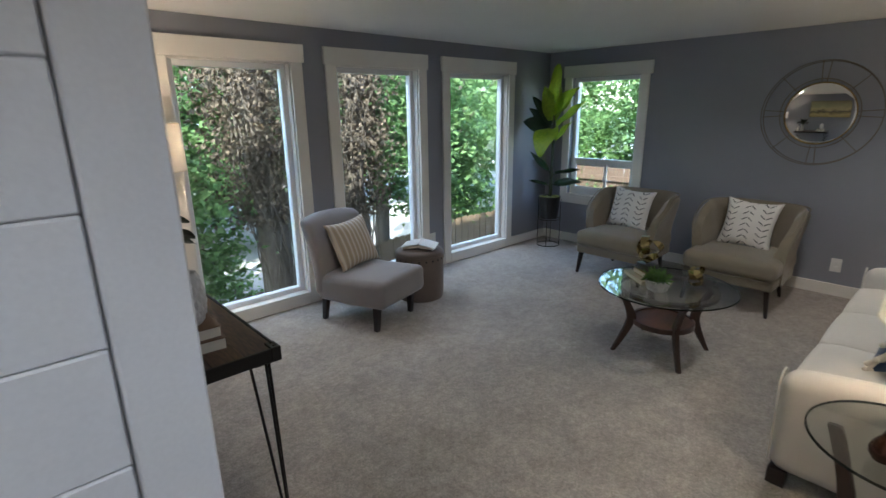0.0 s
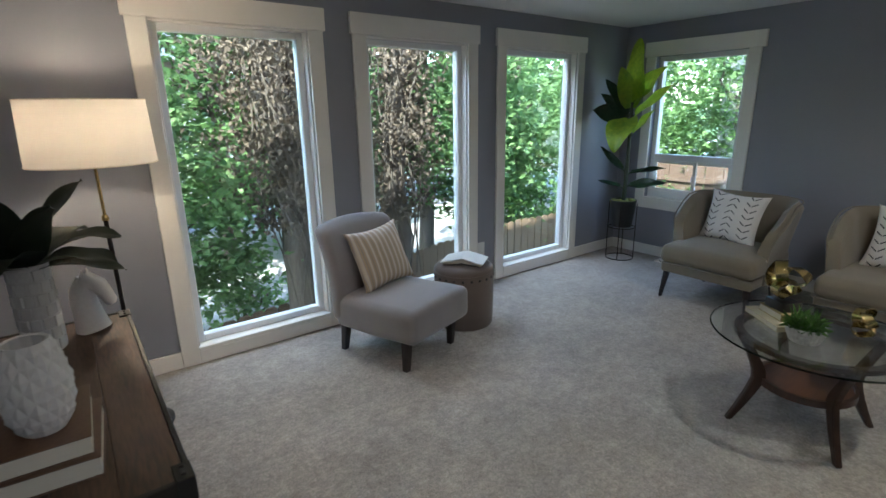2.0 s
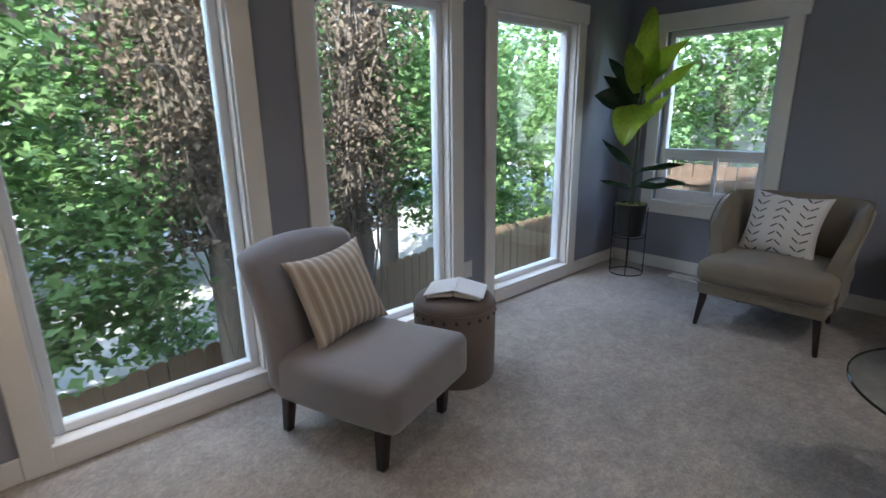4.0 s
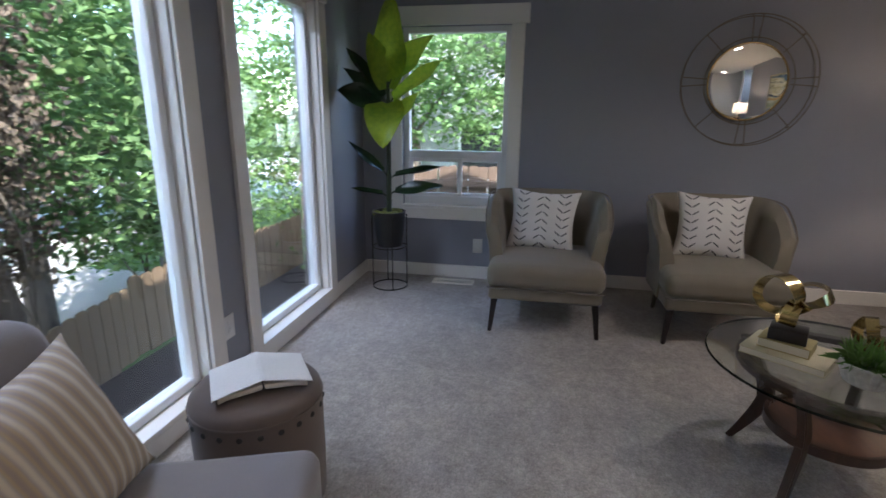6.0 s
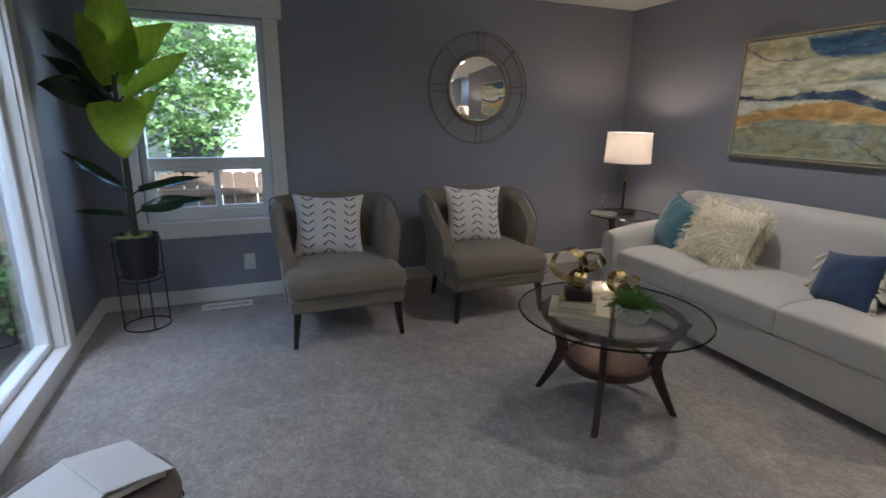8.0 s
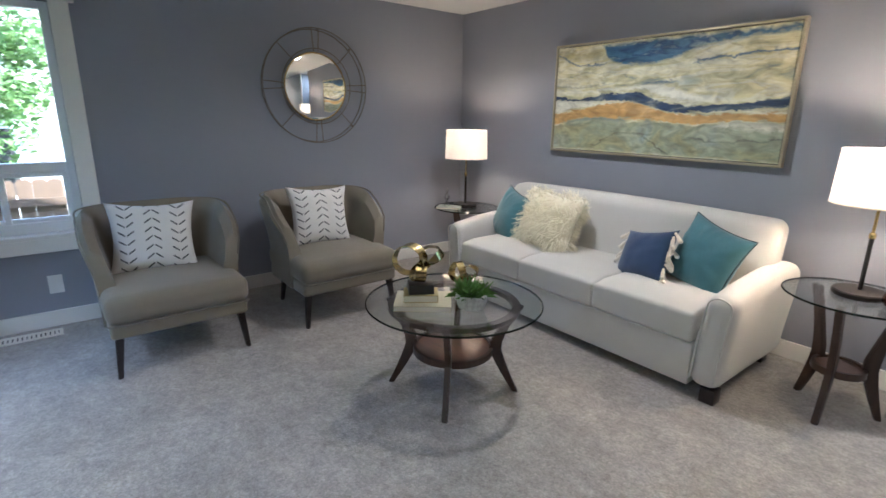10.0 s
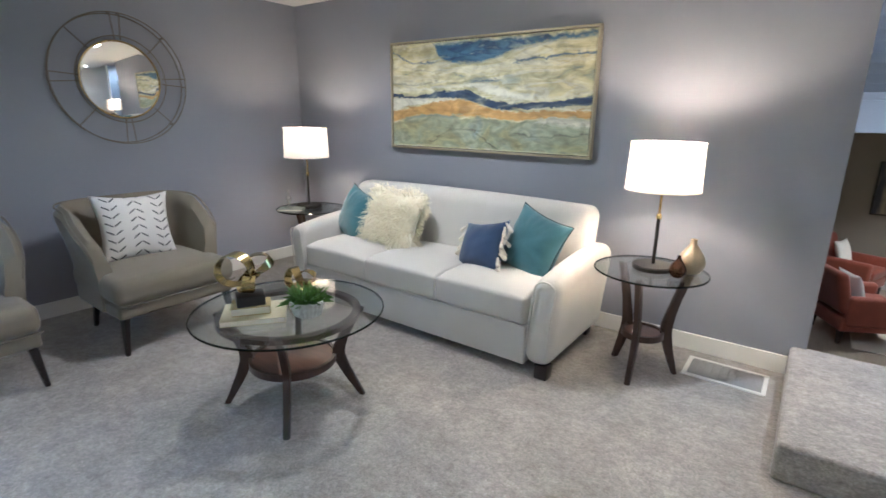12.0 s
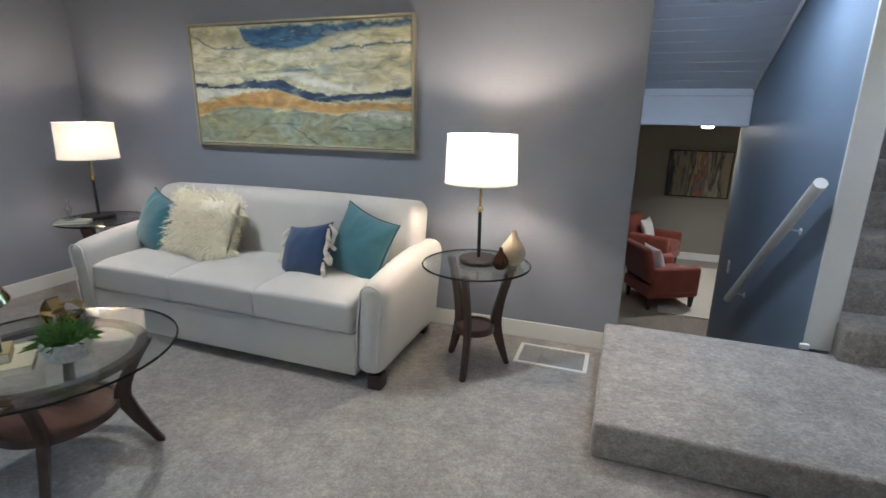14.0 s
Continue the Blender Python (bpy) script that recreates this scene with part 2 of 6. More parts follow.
ROOFING = material("roof_shingle", (0.1, 0.1, 0.1), (0.06, 0.06, 0.06), 20, 0.95, bump=0.004, grain=40)
BARK = material("bark", (0.16, 0.13, 0.1), (0.07, 0.055, 0.042), 8, 0.95, bump=0.01, grain=30, stretch=(1, 1, 0.35))
DEADLEAF = material("dry_ivy_leaf", (0.24, 0.17, 0.105), (0.12, 0.085, 0.055), 14, 0.9, grain=8)
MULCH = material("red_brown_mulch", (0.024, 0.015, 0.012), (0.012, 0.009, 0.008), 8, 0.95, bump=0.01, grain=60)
CONCRETE = material("sunlit_concrete", (0.4, 0.385, 0.36), (0.33, 0.315, 0.29), 2, 0.9, bump=0.001, grain=80)
GRASS = material("garden_green", (0.09, 0.16, 0.04), (0.05, 0.1, 0.025), 2, 0.95, bump=0.01, grain=60)
PINK = material("pink_plastic", (0.7, 0.08, 0.25), None, 4, 0.5)


def leafy(name, colour, other, glow=0.35, rough=0.5):
    """A leaf that lets some light through, each island its own tone."""
    mt = material(name, colour, other, 5, rough, grain=30)
    n, l = mt.node_tree.nodes, mt.node_tree.links
    bs = n["Principled BSDF"]
    geo, hsv = n.new("ShaderNodeNewGeometry"), n.new("ShaderNodeHueSaturation")
    mr = n.new("ShaderNodeMapRange")
    mr.inputs[3].default_value, mr.inputs[4].default_value = 0.7, 1.3
    l.new(geo.outputs["Random Per Island"], mr.inputs[0])
    l.new(mr.outputs[0], hsv.inputs["Value"])
    src = bs.inputs["Base Color"].links[0].from_socket
    l.new(src, hsv.inputs["Color"])
    l.new(hsv.outputs[0], bs.inputs["Base Color"])
    tr, mx = n.new("ShaderNodeBsdfTranslucent"), n.new("ShaderNodeMixShader")
    l.new(hsv.outputs[0], tr.inputs[0])
    mx.inputs[0].default_value = glow
    l.new(bs.outputs[0], mx.inputs[1])
    l.new(tr.outputs[0], mx.inputs[2])
    l.new(mx.outputs[0], n["Material Output"].inputs[0])
    return mt


MAPLE = leafy("maple_leaf", (0.19, 0.3, 0.1), (0.09, 0.17, 0.055), 0.45, 0.75)
SHRUB = leafy("shrub_leaf", (0.2, 0.33, 0.08), (0.1, 0.19, 0.05), 0.45)
# Window backlight is put into the bright leaf colour; the darker copy lacks it.
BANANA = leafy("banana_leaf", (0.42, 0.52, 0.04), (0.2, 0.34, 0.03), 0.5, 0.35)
BANANA_UNLIT = leafy("unlit_banana_leaf", (0.03, 0.06, 0.028), (0.015, 0.035, 0.018), 0.1, 0.22)
AGAVE = leafy("agave_leaf", (0.035, 0.05, 0.03), (0.02, 0.03, 0.02), 0.05, 0.5)
SUCCULENT = leafy("succulent_leaf", (0.14, 0.28, 0.06), (0.05, 0.12, 0.03), 0.2, 0.45)


def glass_material(name, tint=(0.96, 0.98, 0.97), strength=0.75, base=0.035, power=4.5):
    """Clear glass: straight through, with gloss that grows towards grazing."""
    mt = bpy.data.materials.new(name)
    mt.use_nodes = True
    n, l = mt.node_tree.nodes, mt.node_tree.links
    tp, gl, lw, mx = (n.new("ShaderNode" + k) for k in ("BsdfTransparent", "BsdfGlossy", "LayerWeight", "MixShader"))
    tp.inputs[0].default_value = (*tint, 1)
    gl.inputs["Roughness"].default_value = 0.0
    lw.inputs[0].default_value = 0.5
    pw, ml, ad = n.new("ShaderNodeMath"), n.new("ShaderNodeMath"), n.new("ShaderNodeMath")
    pw.operation, ml.operation, ad.operation = "POWER", "MULTIPLY", "ADD"
    pw.inputs[1].default_value, ml.inputs[1].default_value, ad.inputs[1].default_value = power, strength, base
    l.new(lw.outputs["Facing"], pw.inputs[0])
    l.new(pw.outputs[0], ml.inputs[0])
    l.new(ml.outputs[0], ad.inputs[0])
    l.new(ad.outputs[0], mx.inputs[0])
    l.new(tp.outputs[0], mx.inputs[1])
    l.new(gl.outputs[0], mx.inputs[2])
    l.new(mx.outputs[0], n["Material Output"].inputs[0])
    return mt


PANE = glass_material("window_glass", strength=0.9, base=0.04, power=3.3)
TABLE_GLASS = glass_material("table_glass", (0.93, 0.96, 0.95), 0.7, 0.04, 3.2)
GLASS_EDGE = glass_material("green_glass_edge", (0.035, 0.06, 0.055), 0.35, 0.05)
SILVER = material("mirror_silver", (0.9, 0.9, 0.88), (0.88, 0.88, 0.86), 3, 0.02, 1.0)


def shade_material(name):
    mt = material(name, (0.82, 0.8, 0.77), (0.78, 0.76, 0.73), 8, 0.9, bump=0.0004, grain=500)
    n, l = mt.node_tree.nodes, mt.node_tree.links
    bs = n["Principled BSDF"]
    tr, mx = n.new("ShaderNodeBsdfTranslucent"), n.new("ShaderNodeMixShader")
    tr.inputs[0].default_value = (0.84, 0.81, 0.77, 1)
    mx.inputs[0].default_value = 0.3
    l.new(bs.outputs[0], mx.inputs[1])
    l.new(tr.outputs[0], mx.inputs[2])
    l.new(mx.outputs[0], n["Material Output"].inputs[0])
    return mt


SHADE = shade_material("lampshade_linen")


def bulb_material():
    mt = bpy.data.materials.new("lit_bulb")
    mt.use_nodes = True
    bs = mt.node_tree.nodes["Principled BSDF"]
    bs.inputs["Emission Color"].default_value = (1, 0.82, 0.6, 1)
    bs.inputs["Emission Strength"].default_value = 4
    return mt


BULB = bulb_material()


def nodes_of(mt):
    return mt.node_tree.nodes, mt.node_tree.links, mt.node_tree.nodes["Principled BSDF"]


def calc(n, l, op, a, b=None):
    m = n.new("ShaderNodeMath")
    m.operation = op
    for k, v in enumerate((a, b)):
        if v is None:
            continue
        if isinstance(v, (int, float)):
            m.inputs[k].default_value = v
        else:
            l.new(v, m.inputs[k])
    return m.outputs[0]


def chevron_cloth():
    """White cotton with columns of small dark arrow marks, alternately up and down."""
    mt = material("arrow_print_cotton", (0.72, 0.69, 0.66), (0.66, 0.63, 0.6), 9, 0.9, bump=0.0008, grain=420)
    n, l, bs = nodes_of(mt)
    co, sp = n.new("ShaderNodeTexCoord"), n.new("ShaderNodeSeparateXYZ")
    l.new(co.outputs["Object"], sp.inputs[0])
    cu = calc(n, l, "ADD", calc(n, l, "DIVIDE", sp.outputs[0], 0.135), 0.5)
    fr = calc(n, l, "ABSOLUTE", calc(n, l, "SUBTRACT", calc(n, l, "FRACT", calc(n, l, "ADD", cu, 20)), 0.5))
    side = calc(n, l, "SUBTRACT", calc(n, l, "MULTIPLY", calc(n, l, "MODULO", calc(n, l, "FLOOR", calc(n, l, "ADD", cu, 21)), 2), 2), 1)
    v = calc(n, l, "ADD", calc(n, l, "DIVIDE", sp.outputs[2], 0.052), calc(n, l, "MULTIPLY", side, calc(n, l, "MULTIPLY", fr, 1.9)))
    on = calc(n, l, "LESS_THAN", calc(n, l, "FRACT", calc(n, l, "ADD", v, 20)), 0.2)
    on = calc(n, l, "MULTIPLY", on, calc(n, l, "LESS_THAN", fr, 0.3))
    on = calc(n, l, "MULTIPLY", on, calc(n, l, "GREATER_THAN", fr, 0.03))
    mx = n.new("ShaderNodeMix")
    mx.data_type = "RGBA"
    src = bs.inputs["Base Color"].links[0].from_socket
    l.new(on, mx.inputs[0])
    l.new(src, mx.inputs[6])
    mx.inputs[7].default_value = (0.09, 0.085, 0.09, 1)
    l.new(mx.outputs[2], bs.inputs["Base Color"])
    return mt


def striped_cloth():
    mt = material("striped_woven_cloth", (0.42, 0.36, 0.29), None, 9, 0.9, bump=0.001, grain=300)
    n, l, bs = nodes_of(mt)
    co, mp, wv = n.new("ShaderNodeTexCoord"), n.new("ShaderNodeMapping"), n.new("ShaderNodeTexWave")
    l.new(co.outputs["Object"], mp.inputs[0])
    mp.inputs["Scale"].default_value = (7.5, 0, 0)
    wv.inputs["Scale"].default_value, wv.inputs["Distortion"].default_value = 1.0, 1.2
    wv.inputs["Detail"].default_value, wv.inputs["Detail Scale"].default_value = 3, 2.5
    l.new(mp.outputs[0], wv.inputs[0])
    rp = n.new("ShaderNodeValToRGB")
    el = rp.color_ramp.elements
    el[0].color, el[1].color = (0.3, 0.25, 0.22, 1), (0.55, 0.5, 0.42, 1)
    a, b = el.new(0.35), el.new(0.62)
    a.color, b.color = (0.42, 0.33, 0.2, 1), (0.34, 0.3, 0.29, 1)
    l.new(wv.outputs[0], rp.inputs[0])
    l.new(rp.outputs[0], bs.inputs["Base Color"])
    return mt


def painting(name, stops, warp, stretch, axis=2, size=1.0, offset=0.0, rough=0.5):
    """Paint drawn out in warped bands: stops along the axis, bent by two noises."""
    mt = material(name, (0.5, 0.5, 0.5), None, 5, rough, bump=0.0006, grain=90)
    n, l, bs = nodes_of(mt)
    co, mp, sp = n.new("ShaderNodeTexCoord"), n.new("ShaderNodeMapping"), n.new("ShaderNodeSeparateXYZ")
    l.new(co.outputs["Object"], mp.inputs[0])
    mp.inputs["Scale"].default_value = stretch
    l.new(co.outputs["Object"], sp.inputs[0])
    total = calc(n, l, "ADD", calc(n, l, "DIVIDE", sp.outputs[axis], size), offset)
    for sc, amount, det in warp:
        nz = n.new("ShaderNodeTexNoise")
        nz.inputs["Scale"].default_value, nz.inputs["Detail"].default_value = sc, det
        nz.inputs["Distortion"].default_value = 0.6
        l.new(mp.outputs[0], nz.inputs[0])
        total = calc(n, l, "ADD", total, calc(n, l, "MULTIPLY", calc(n, l, "SUBTRACT", nz.outputs[0], 0.5), amount))
    rp = n.new("ShaderNodeValToRGB")
    el = rp.color_ramp.elements
    el[0].position, el[0].color = stops[0][0], (*stops[0][1], 1)
    el[1].position, el[1].color = stops[-1][0], (*stops[-1][1], 1)
    for p, c in stops[1:-1]:
        el.new(p).color = (*c, 1)
    l.new(total, rp.inputs[0])
    l.new(rp.outputs[0], bs.inputs["Base Color"])
    return mt


CHEVRON, STRIPES = chevron_cloth(), striped_cloth()


def landscape_paint(w, h):
    """Layers of poured paint, each between two edges that are drawn along the canvas and frayed by noise."""
    mt = material("sea_landscape_paint", (0.5, 0.5, 0.5), None, 5, 0.45, bump=0.0008, grain=70)
    n, l, bs = nodes_of(mt)
    co, sp = n.new("ShaderNodeTexCoord"), n.new("ShaderNodeSeparateXYZ")
    l.new(co.outputs["Object"], sp.inputs[0])

    def cloud(scale, detail, stretch, distort=0.5):
        mp, nz = n.new("ShaderNodeMapping"), n.new("ShaderNodeTexNoise")
        l.new(co.outputs["Object"], mp.inputs[0])
        mp.inputs["Scale"].default_value = stretch
        nz.inputs["Scale"].default_value, nz.inputs["Detail"].default_value, nz.inputs["Distortion"].default_value = scale, detail, distort
        l.new(mp.outputs[0], nz.inputs[0])
        return calc(n, l, "SUBTRACT", nz.outputs[0], 0.5)

    soft, fray, grit = cloud(3.2, 3, (1, 1, 1.6)), cloud(13, 6, (0.8, 1, 1.6), 0.8), cloud(70, 4, (0.7, 1, 1.5))
    u = calc(n, l, "ADD", calc(n, l, "DIVIDE", sp.outputs[0], w), 0.5)
    v = calc(n, l, "ADD", calc(n, l, "DIVIDE", sp.outputs[2], h), 0.5)
    u = calc(n, l, "ADD", u, calc(n, l, "MULTIPLY", soft, 0.07))
    v = calc(n, l, "ADD", v, calc(n, l, "ADD", calc(n, l, "MULTIPLY", fray, 0.085), calc(n, l, "MULTIPLY", grit, 0.03)))

    def ramp(value, stops, mode="LINEAR"):
        rp = n.new("ShaderNodeValToRGB")
        rp.color_ramp.interpolation = mode
        el = rp.color_ramp.elements
        for k, (p, c) in enumerate(stops):
            c = (c, c, c) if isinstance(c, (int, float)) else c
            e = el[k] if k < 2 else el.new(p)
            e.position, e.color = p, (*c, 1)
        l.new(value, rp.inputs[0])
        return rp.outputs[0]

    def over(below, colour, low, high, edge=0.02, amount=1.0):
        lo = calc(n, l, "DIVIDE", calc(n, l, "SUBTRACT", v, ramp(u, low, "CARDINAL")), edge)
        hi = calc(n, l, "DIVIDE", calc(n, l, "SUBTRACT", ramp(u, high, "CARDINAL"), v), edge)
        k = calc(n, l, "MINIMUM", lo, hi)
        k.node.use_clamp = True
        mx = n.new("ShaderNodeMix")
        mx.data_type = "RGBA"
        l.new(calc(n, l, "MULTIPLY", k, amount), mx.inputs[0])
        l.new(below, mx.inputs[6])
        if isinstance(colour, tuple):
            mx.inputs[7].default_value = (*colour, 1)
        else:
            l.new(colour, mx.inputs[7])
        return mx.outputs[2]

    streak, pool = cloud(4.5, 5, (0.55, 1, 2.6), 1.2), cloud(2.6, 5, (1, 1, 1.5), 1.5)
    half = calc(n, l, "ADD", streak, 0.5)
    cream = ramp(half, [(0.3, (0.22, 0.25, 0.22)), (0.64, (0.6, 0.55, 0.32)), (0.4, (0.46, 0.43, 0.25)), (0.48, (0.58, 0.54, 0.34)), (0.56, (0.64, 0.62, 0.48))])
    sage = ramp(calc(n, l, "ADD", pool, 0.5), [(0.25, (0.2, 0.19, 0.12)), (0.75, (0.28, 0.35, 0.33)), (0.4, (0.36, 0.35, 0.2)), (0.5, (0.27, 0.3, 0.21)), (0.58, (0.36, 0.38, 0.27)), (0.66, (0.3, 0.34, 0.28))])
    blue = ramp(half, [(0.32, (0.02, 0.05, 0.13)), (0.66, (0.24, 0.32, 0.31)), (0.44, (0.045, 0.11, 0.2)), (0.52, (0.07, 0.16, 0.25)), (0.58, (0.03, 0.075, 0.17))])
    navy = ramp(half, [(0.35, (0.012, 0.025, 0.07)), (0.66, (0.25, 0.27, 0.25)), (0.47, (0.025, 0.05, 0.115)), (0.55, (0.06, 0.09, 0.14))])
    ochre = ramp(half, [(0.3, (0.44, 0.25, 0.08)), (0.65, (0.62, 0.4, 0.17)), (0.5, (0.53, 0.32, 0.11))])
    grey, olive, white = (0.15, 0.19, 0.21), (0.36, 0.3, 0.12), (0.66, 0.65, 0.55)
    c = cream
    c = over(c, sage, [(0, -0.2), (1, -0.2)], [(0, 0.24), (1, 0.3), (0.15, 0.306), (0.45, 0.3), (0.7, 0.278), (0.85, 0.3)])
    c = over(c, white, [(0.72, 0.24), (1, 0.22)], [(0.7, 0.2), (1, 0.3), (0.8, 0.3)], 0.04)
    c = over(c, ochre, [(0, 0.24), (1, 0.3), (0.15, 0.31), (0.45, 0.305), (0.7, 0.278), (0.85, 0.3)], [(0, 0.35), (1, 0.373), (0.2, 0.43), (0.42, 0.465), (0.55, 0.39), (0.72, 0.36), (0.85, 0.37)], 0.014)
    c = over(c, white, [(0, 0.35), (1, 0.3), (0.2, 0.43), (0.34, 0.45), (0.4, 0.5)], [(0, 0.48), (1, 0.2), (0.2, 0.475), (0.34, 0.46), (0.4, 0.4)], 0.014)
    c = over(c, navy, [(0, 0.475), (1, 0.4), (0.15, 0.465), (0.3, 0.475), (0.45, 0.443), (0.6, 0.37), (0.75, 0.378), (0.9, 0.39)], [(0, 0.54), (1, 0.49), (0.12, 0.5), (0.25, 0.54), (0.42, 0.552), (0.55, 0.47), (0.65, 0.433), (0.75, 0.44), (0.9, 0.466)], 0.012)
    c = over(c, white, [(0, 0.55), (1, 0.5), (0.3, 0.555), (0.45, 0.56), (0.6, 0.47), (0.75, 0.46)], [(0, 0.59), (1, 0.52), (0.3, 0.6), (0.5, 0.62), (0.65, 0.55), (0.8, 0.5)], 0.025)
    c = over(c, grey, [(0, 0.61), (1, 0.72), (0.12, 0.6), (0.3, 0.635), (0.45, 0.7)], [(0, 0.64), (1, 0.5), (0.12, 0.622), (0.3, 0.65), (0.45, 0.66)], 0.018, 0.8)
    c = over(c, olive, [(0, 0.665), (1, 0.9), (0.15, 0.655), (0.32, 0.67), (0.45, 0.75)], [(0, 0.68), (1, 0.5), (0.15, 0.735), (0.32, 0.7), (0.45, 0.66)], 0.05, 0.55)
    c = over(c, grey, [(0, 0.69), (1, 0.9), (0.18, 0.735), (0.32, 0.712), (0.42, 0.68), (0.5, 0.75)], [(0, 0.7), (1, 0.5), (0.18, 0.75), (0.32, 0.722), (0.42, 0.69), (0.5, 0.65)], 0.012, 0.75)
    c = over(c, (0.09, 0.14, 0.19), [(0.38, 0.68), (0.66, 0.68), (0.46, 0.615), (0.56, 0.6), (0.6, 0.62)], [(0.38, 0.6), (0.66, 0.6), (0.46, 0.65), (0.56, 0.66), (0.6, 0.64)], 0.03)
    c = over(c, (0.45, 0.52, 0.5), [(0.54, 0.68), (0.78, 0.7), (0.6, 0.58), (0.68, 0.58)], [(0.54, 0.6), (0.78, 0.6), (0.6, 0.67), (0.68, 0.66)], 0.06, 0.7)
    c = over(c, olive, [(0, 0.87), (0.36, 0.9), (0.12, 0.845), (0.24, 0.83)], [(0, 0.99), (0.36, 0.8), (0.15, 1.0), (0.25, 0.97)], 0.09, 0.75)
    c = over(c, blue, [(0.23, 1.0), (1, 0.93), (0.28, 0.85), (0.34, 0.79), (0.5, 0.785), (0.58, 0.81), (0.66, 0.86), (0.75, 0.895), (0.85, 0.92)], [(0, 1.2), (1, 1.2)], 0.035)
    c = over(c, (0.08, 0.14, 0.24), [(0, 0.92), (0.36, 0.86), (0.06, 0.855), (0.14, 0.81), (0.25, 0.8)], [(0, 0.94), (0.36, 0.82), (0.06, 0.885), (0.14, 0.835), (0.25, 0.825)], 0.014, 0.9)
    c = over(c, (0.07, 0.13, 0.22), [(0.58, 0.84), (1, 0.8), (0.66, 0.765), (0.8, 0.79)], [(0.58, 0.74), (1, 0.84), (0.66, 0.785), (0.8, 0.825)], 0.014, 0.9)
    c = over(c, (0.07, 0.08, 0.07), [(0.55, 0.25), (1, 0.16), (0.66, 0.15), (0.8, 0.13)], [(0.55, 0.1), (1, 0.19), (0.66, 0.165), (0.8, 0.15)], 0.02, 0.85)
    c = over(c, (0.1, 0.1, 0.07), [(0.12, 0.12), (0.62, -0.1), (0.22, 0.04), (0.3, 0.13), (0.42, 0.18), (0.5, 0.13), (0.56, 0.03)], [(0.12, 0.05), (0.62, -0.05), (0.22, 0.055), (0.3, 0.145), (0.42, 0.195), (0.5, 0.15), (0.56, 0.06)], 0.012, 0.8)
    wear, mr = n.new("ShaderNodeMix"), n.new("ShaderNodeMapRange")
    mr.inputs[1].default_value, mr.inputs[2].default_value, mr.inputs[3].default_value, mr.inputs[4].default_value = -0.16, 0.12, 0.68, 1.1
    l.new(fray, mr.inputs[0])
    wear.data_type, wear.blend_type = "RGBA", "MULTIPLY"
    wear.inputs[0].default_value = 1.0
    l.new(c, wear.inputs[6])
    l.new(mr.outputs[0], wear.inputs[7])
    l.new(wear.outputs[2], bs.inputs["Base Color"])
    return mt


LANDSCAPE = landscape_paint(1.63, 0.75)
RAINSTREAK = painting("streaked_paint", [
    (0.0, (0.03, 0.035, 0.05)), (0.2, (0.25, 0.22, 0.15)), (0.32, (0.05, 0.055, 0.07)), (0.42, (0.45, 0.36, 0.18)), (0.5, (0.1, 0.1, 0.12)), (0.56, (0.5, 0.18, 0.06)), (0.62, (0.14, 0.14, 0.16)), (0.75, (0.42, 0.38, 0.26)), (0.85, (0.04, 0.045, 0.06)), (1.0, (0.3, 0.26, 0.18))],
    [(5.0, 1.1, 3), (22.0, 0.25, 3)], (1.5, 1, 0.25), 0, 0.92, 0.5)
GOLDART = painting("gold_wash_paint", [
    (0.0, (0.35, 0.27, 0.1)), (0.25, (0.55, 0.45, 0.2)), (0.4, (0.12, 0.1, 0.06)), (0.5, (0.6, 0.52, 0.28)), (0.7, (0.4, 0.38, 0.22)), (1.0, (0.25, 0.24, 0.14))],
    [(2.0, 0.5, 3), (9.0, 0.15, 3)], (1, 0.7, 1.8), 2, 0.8, 0.5)
SHAG = painting("streaked_rug", [
    (0.0, (0.5, 0.46, 0.38)), (0.3, (0.2, 0.17, 0.13)), (0.42, (0.6, 0.56, 0.48)), (0.55, (0.14, 0.11, 0.08)), (0.66, (0.58, 0.54, 0.46)), (1.0, (0.3, 0.26, 0.2))],
    [(14.0, 1.2, 3), (60.0, 0.3, 2)], (0.3, 1.6, 1), 1, 1.0, 0.5, 0.95)

# ---- the room ----
XE, YN, YS, TOP = 5.31, 3.96, -0.40, 2.29
XW, YH = 0.054, 0.73
LOW = -1.14


def wall_with_holes(axis, at, thick, a0, a1, z0, z1, holes):
    """A wall in the plane axis = at, thick outwards, with (a, b, low, high) openings through it, in pieces that butt."""
    bm = bmesh.new()

    def piece(a, b, lo, hi):
        if b - a > 1e-4 and hi - lo > 1e-4:
            if axis == "y":
                cuboid(bm, a, b, min(at, at + thick), max(at, at + thick), lo, hi)
            else:
                cuboid(bm, min(at, at + thick), max(at, at + thick), a, b, lo, hi)

    pos = a0
    for a, b, lo, hi in sorted(holes):
        piece(pos, a, z0, z1)
        piece(a, b, z0, lo)
        piece(a, b, hi, z1)
        pos = b
    piece(pos, a1, z0, z1)
    return bm


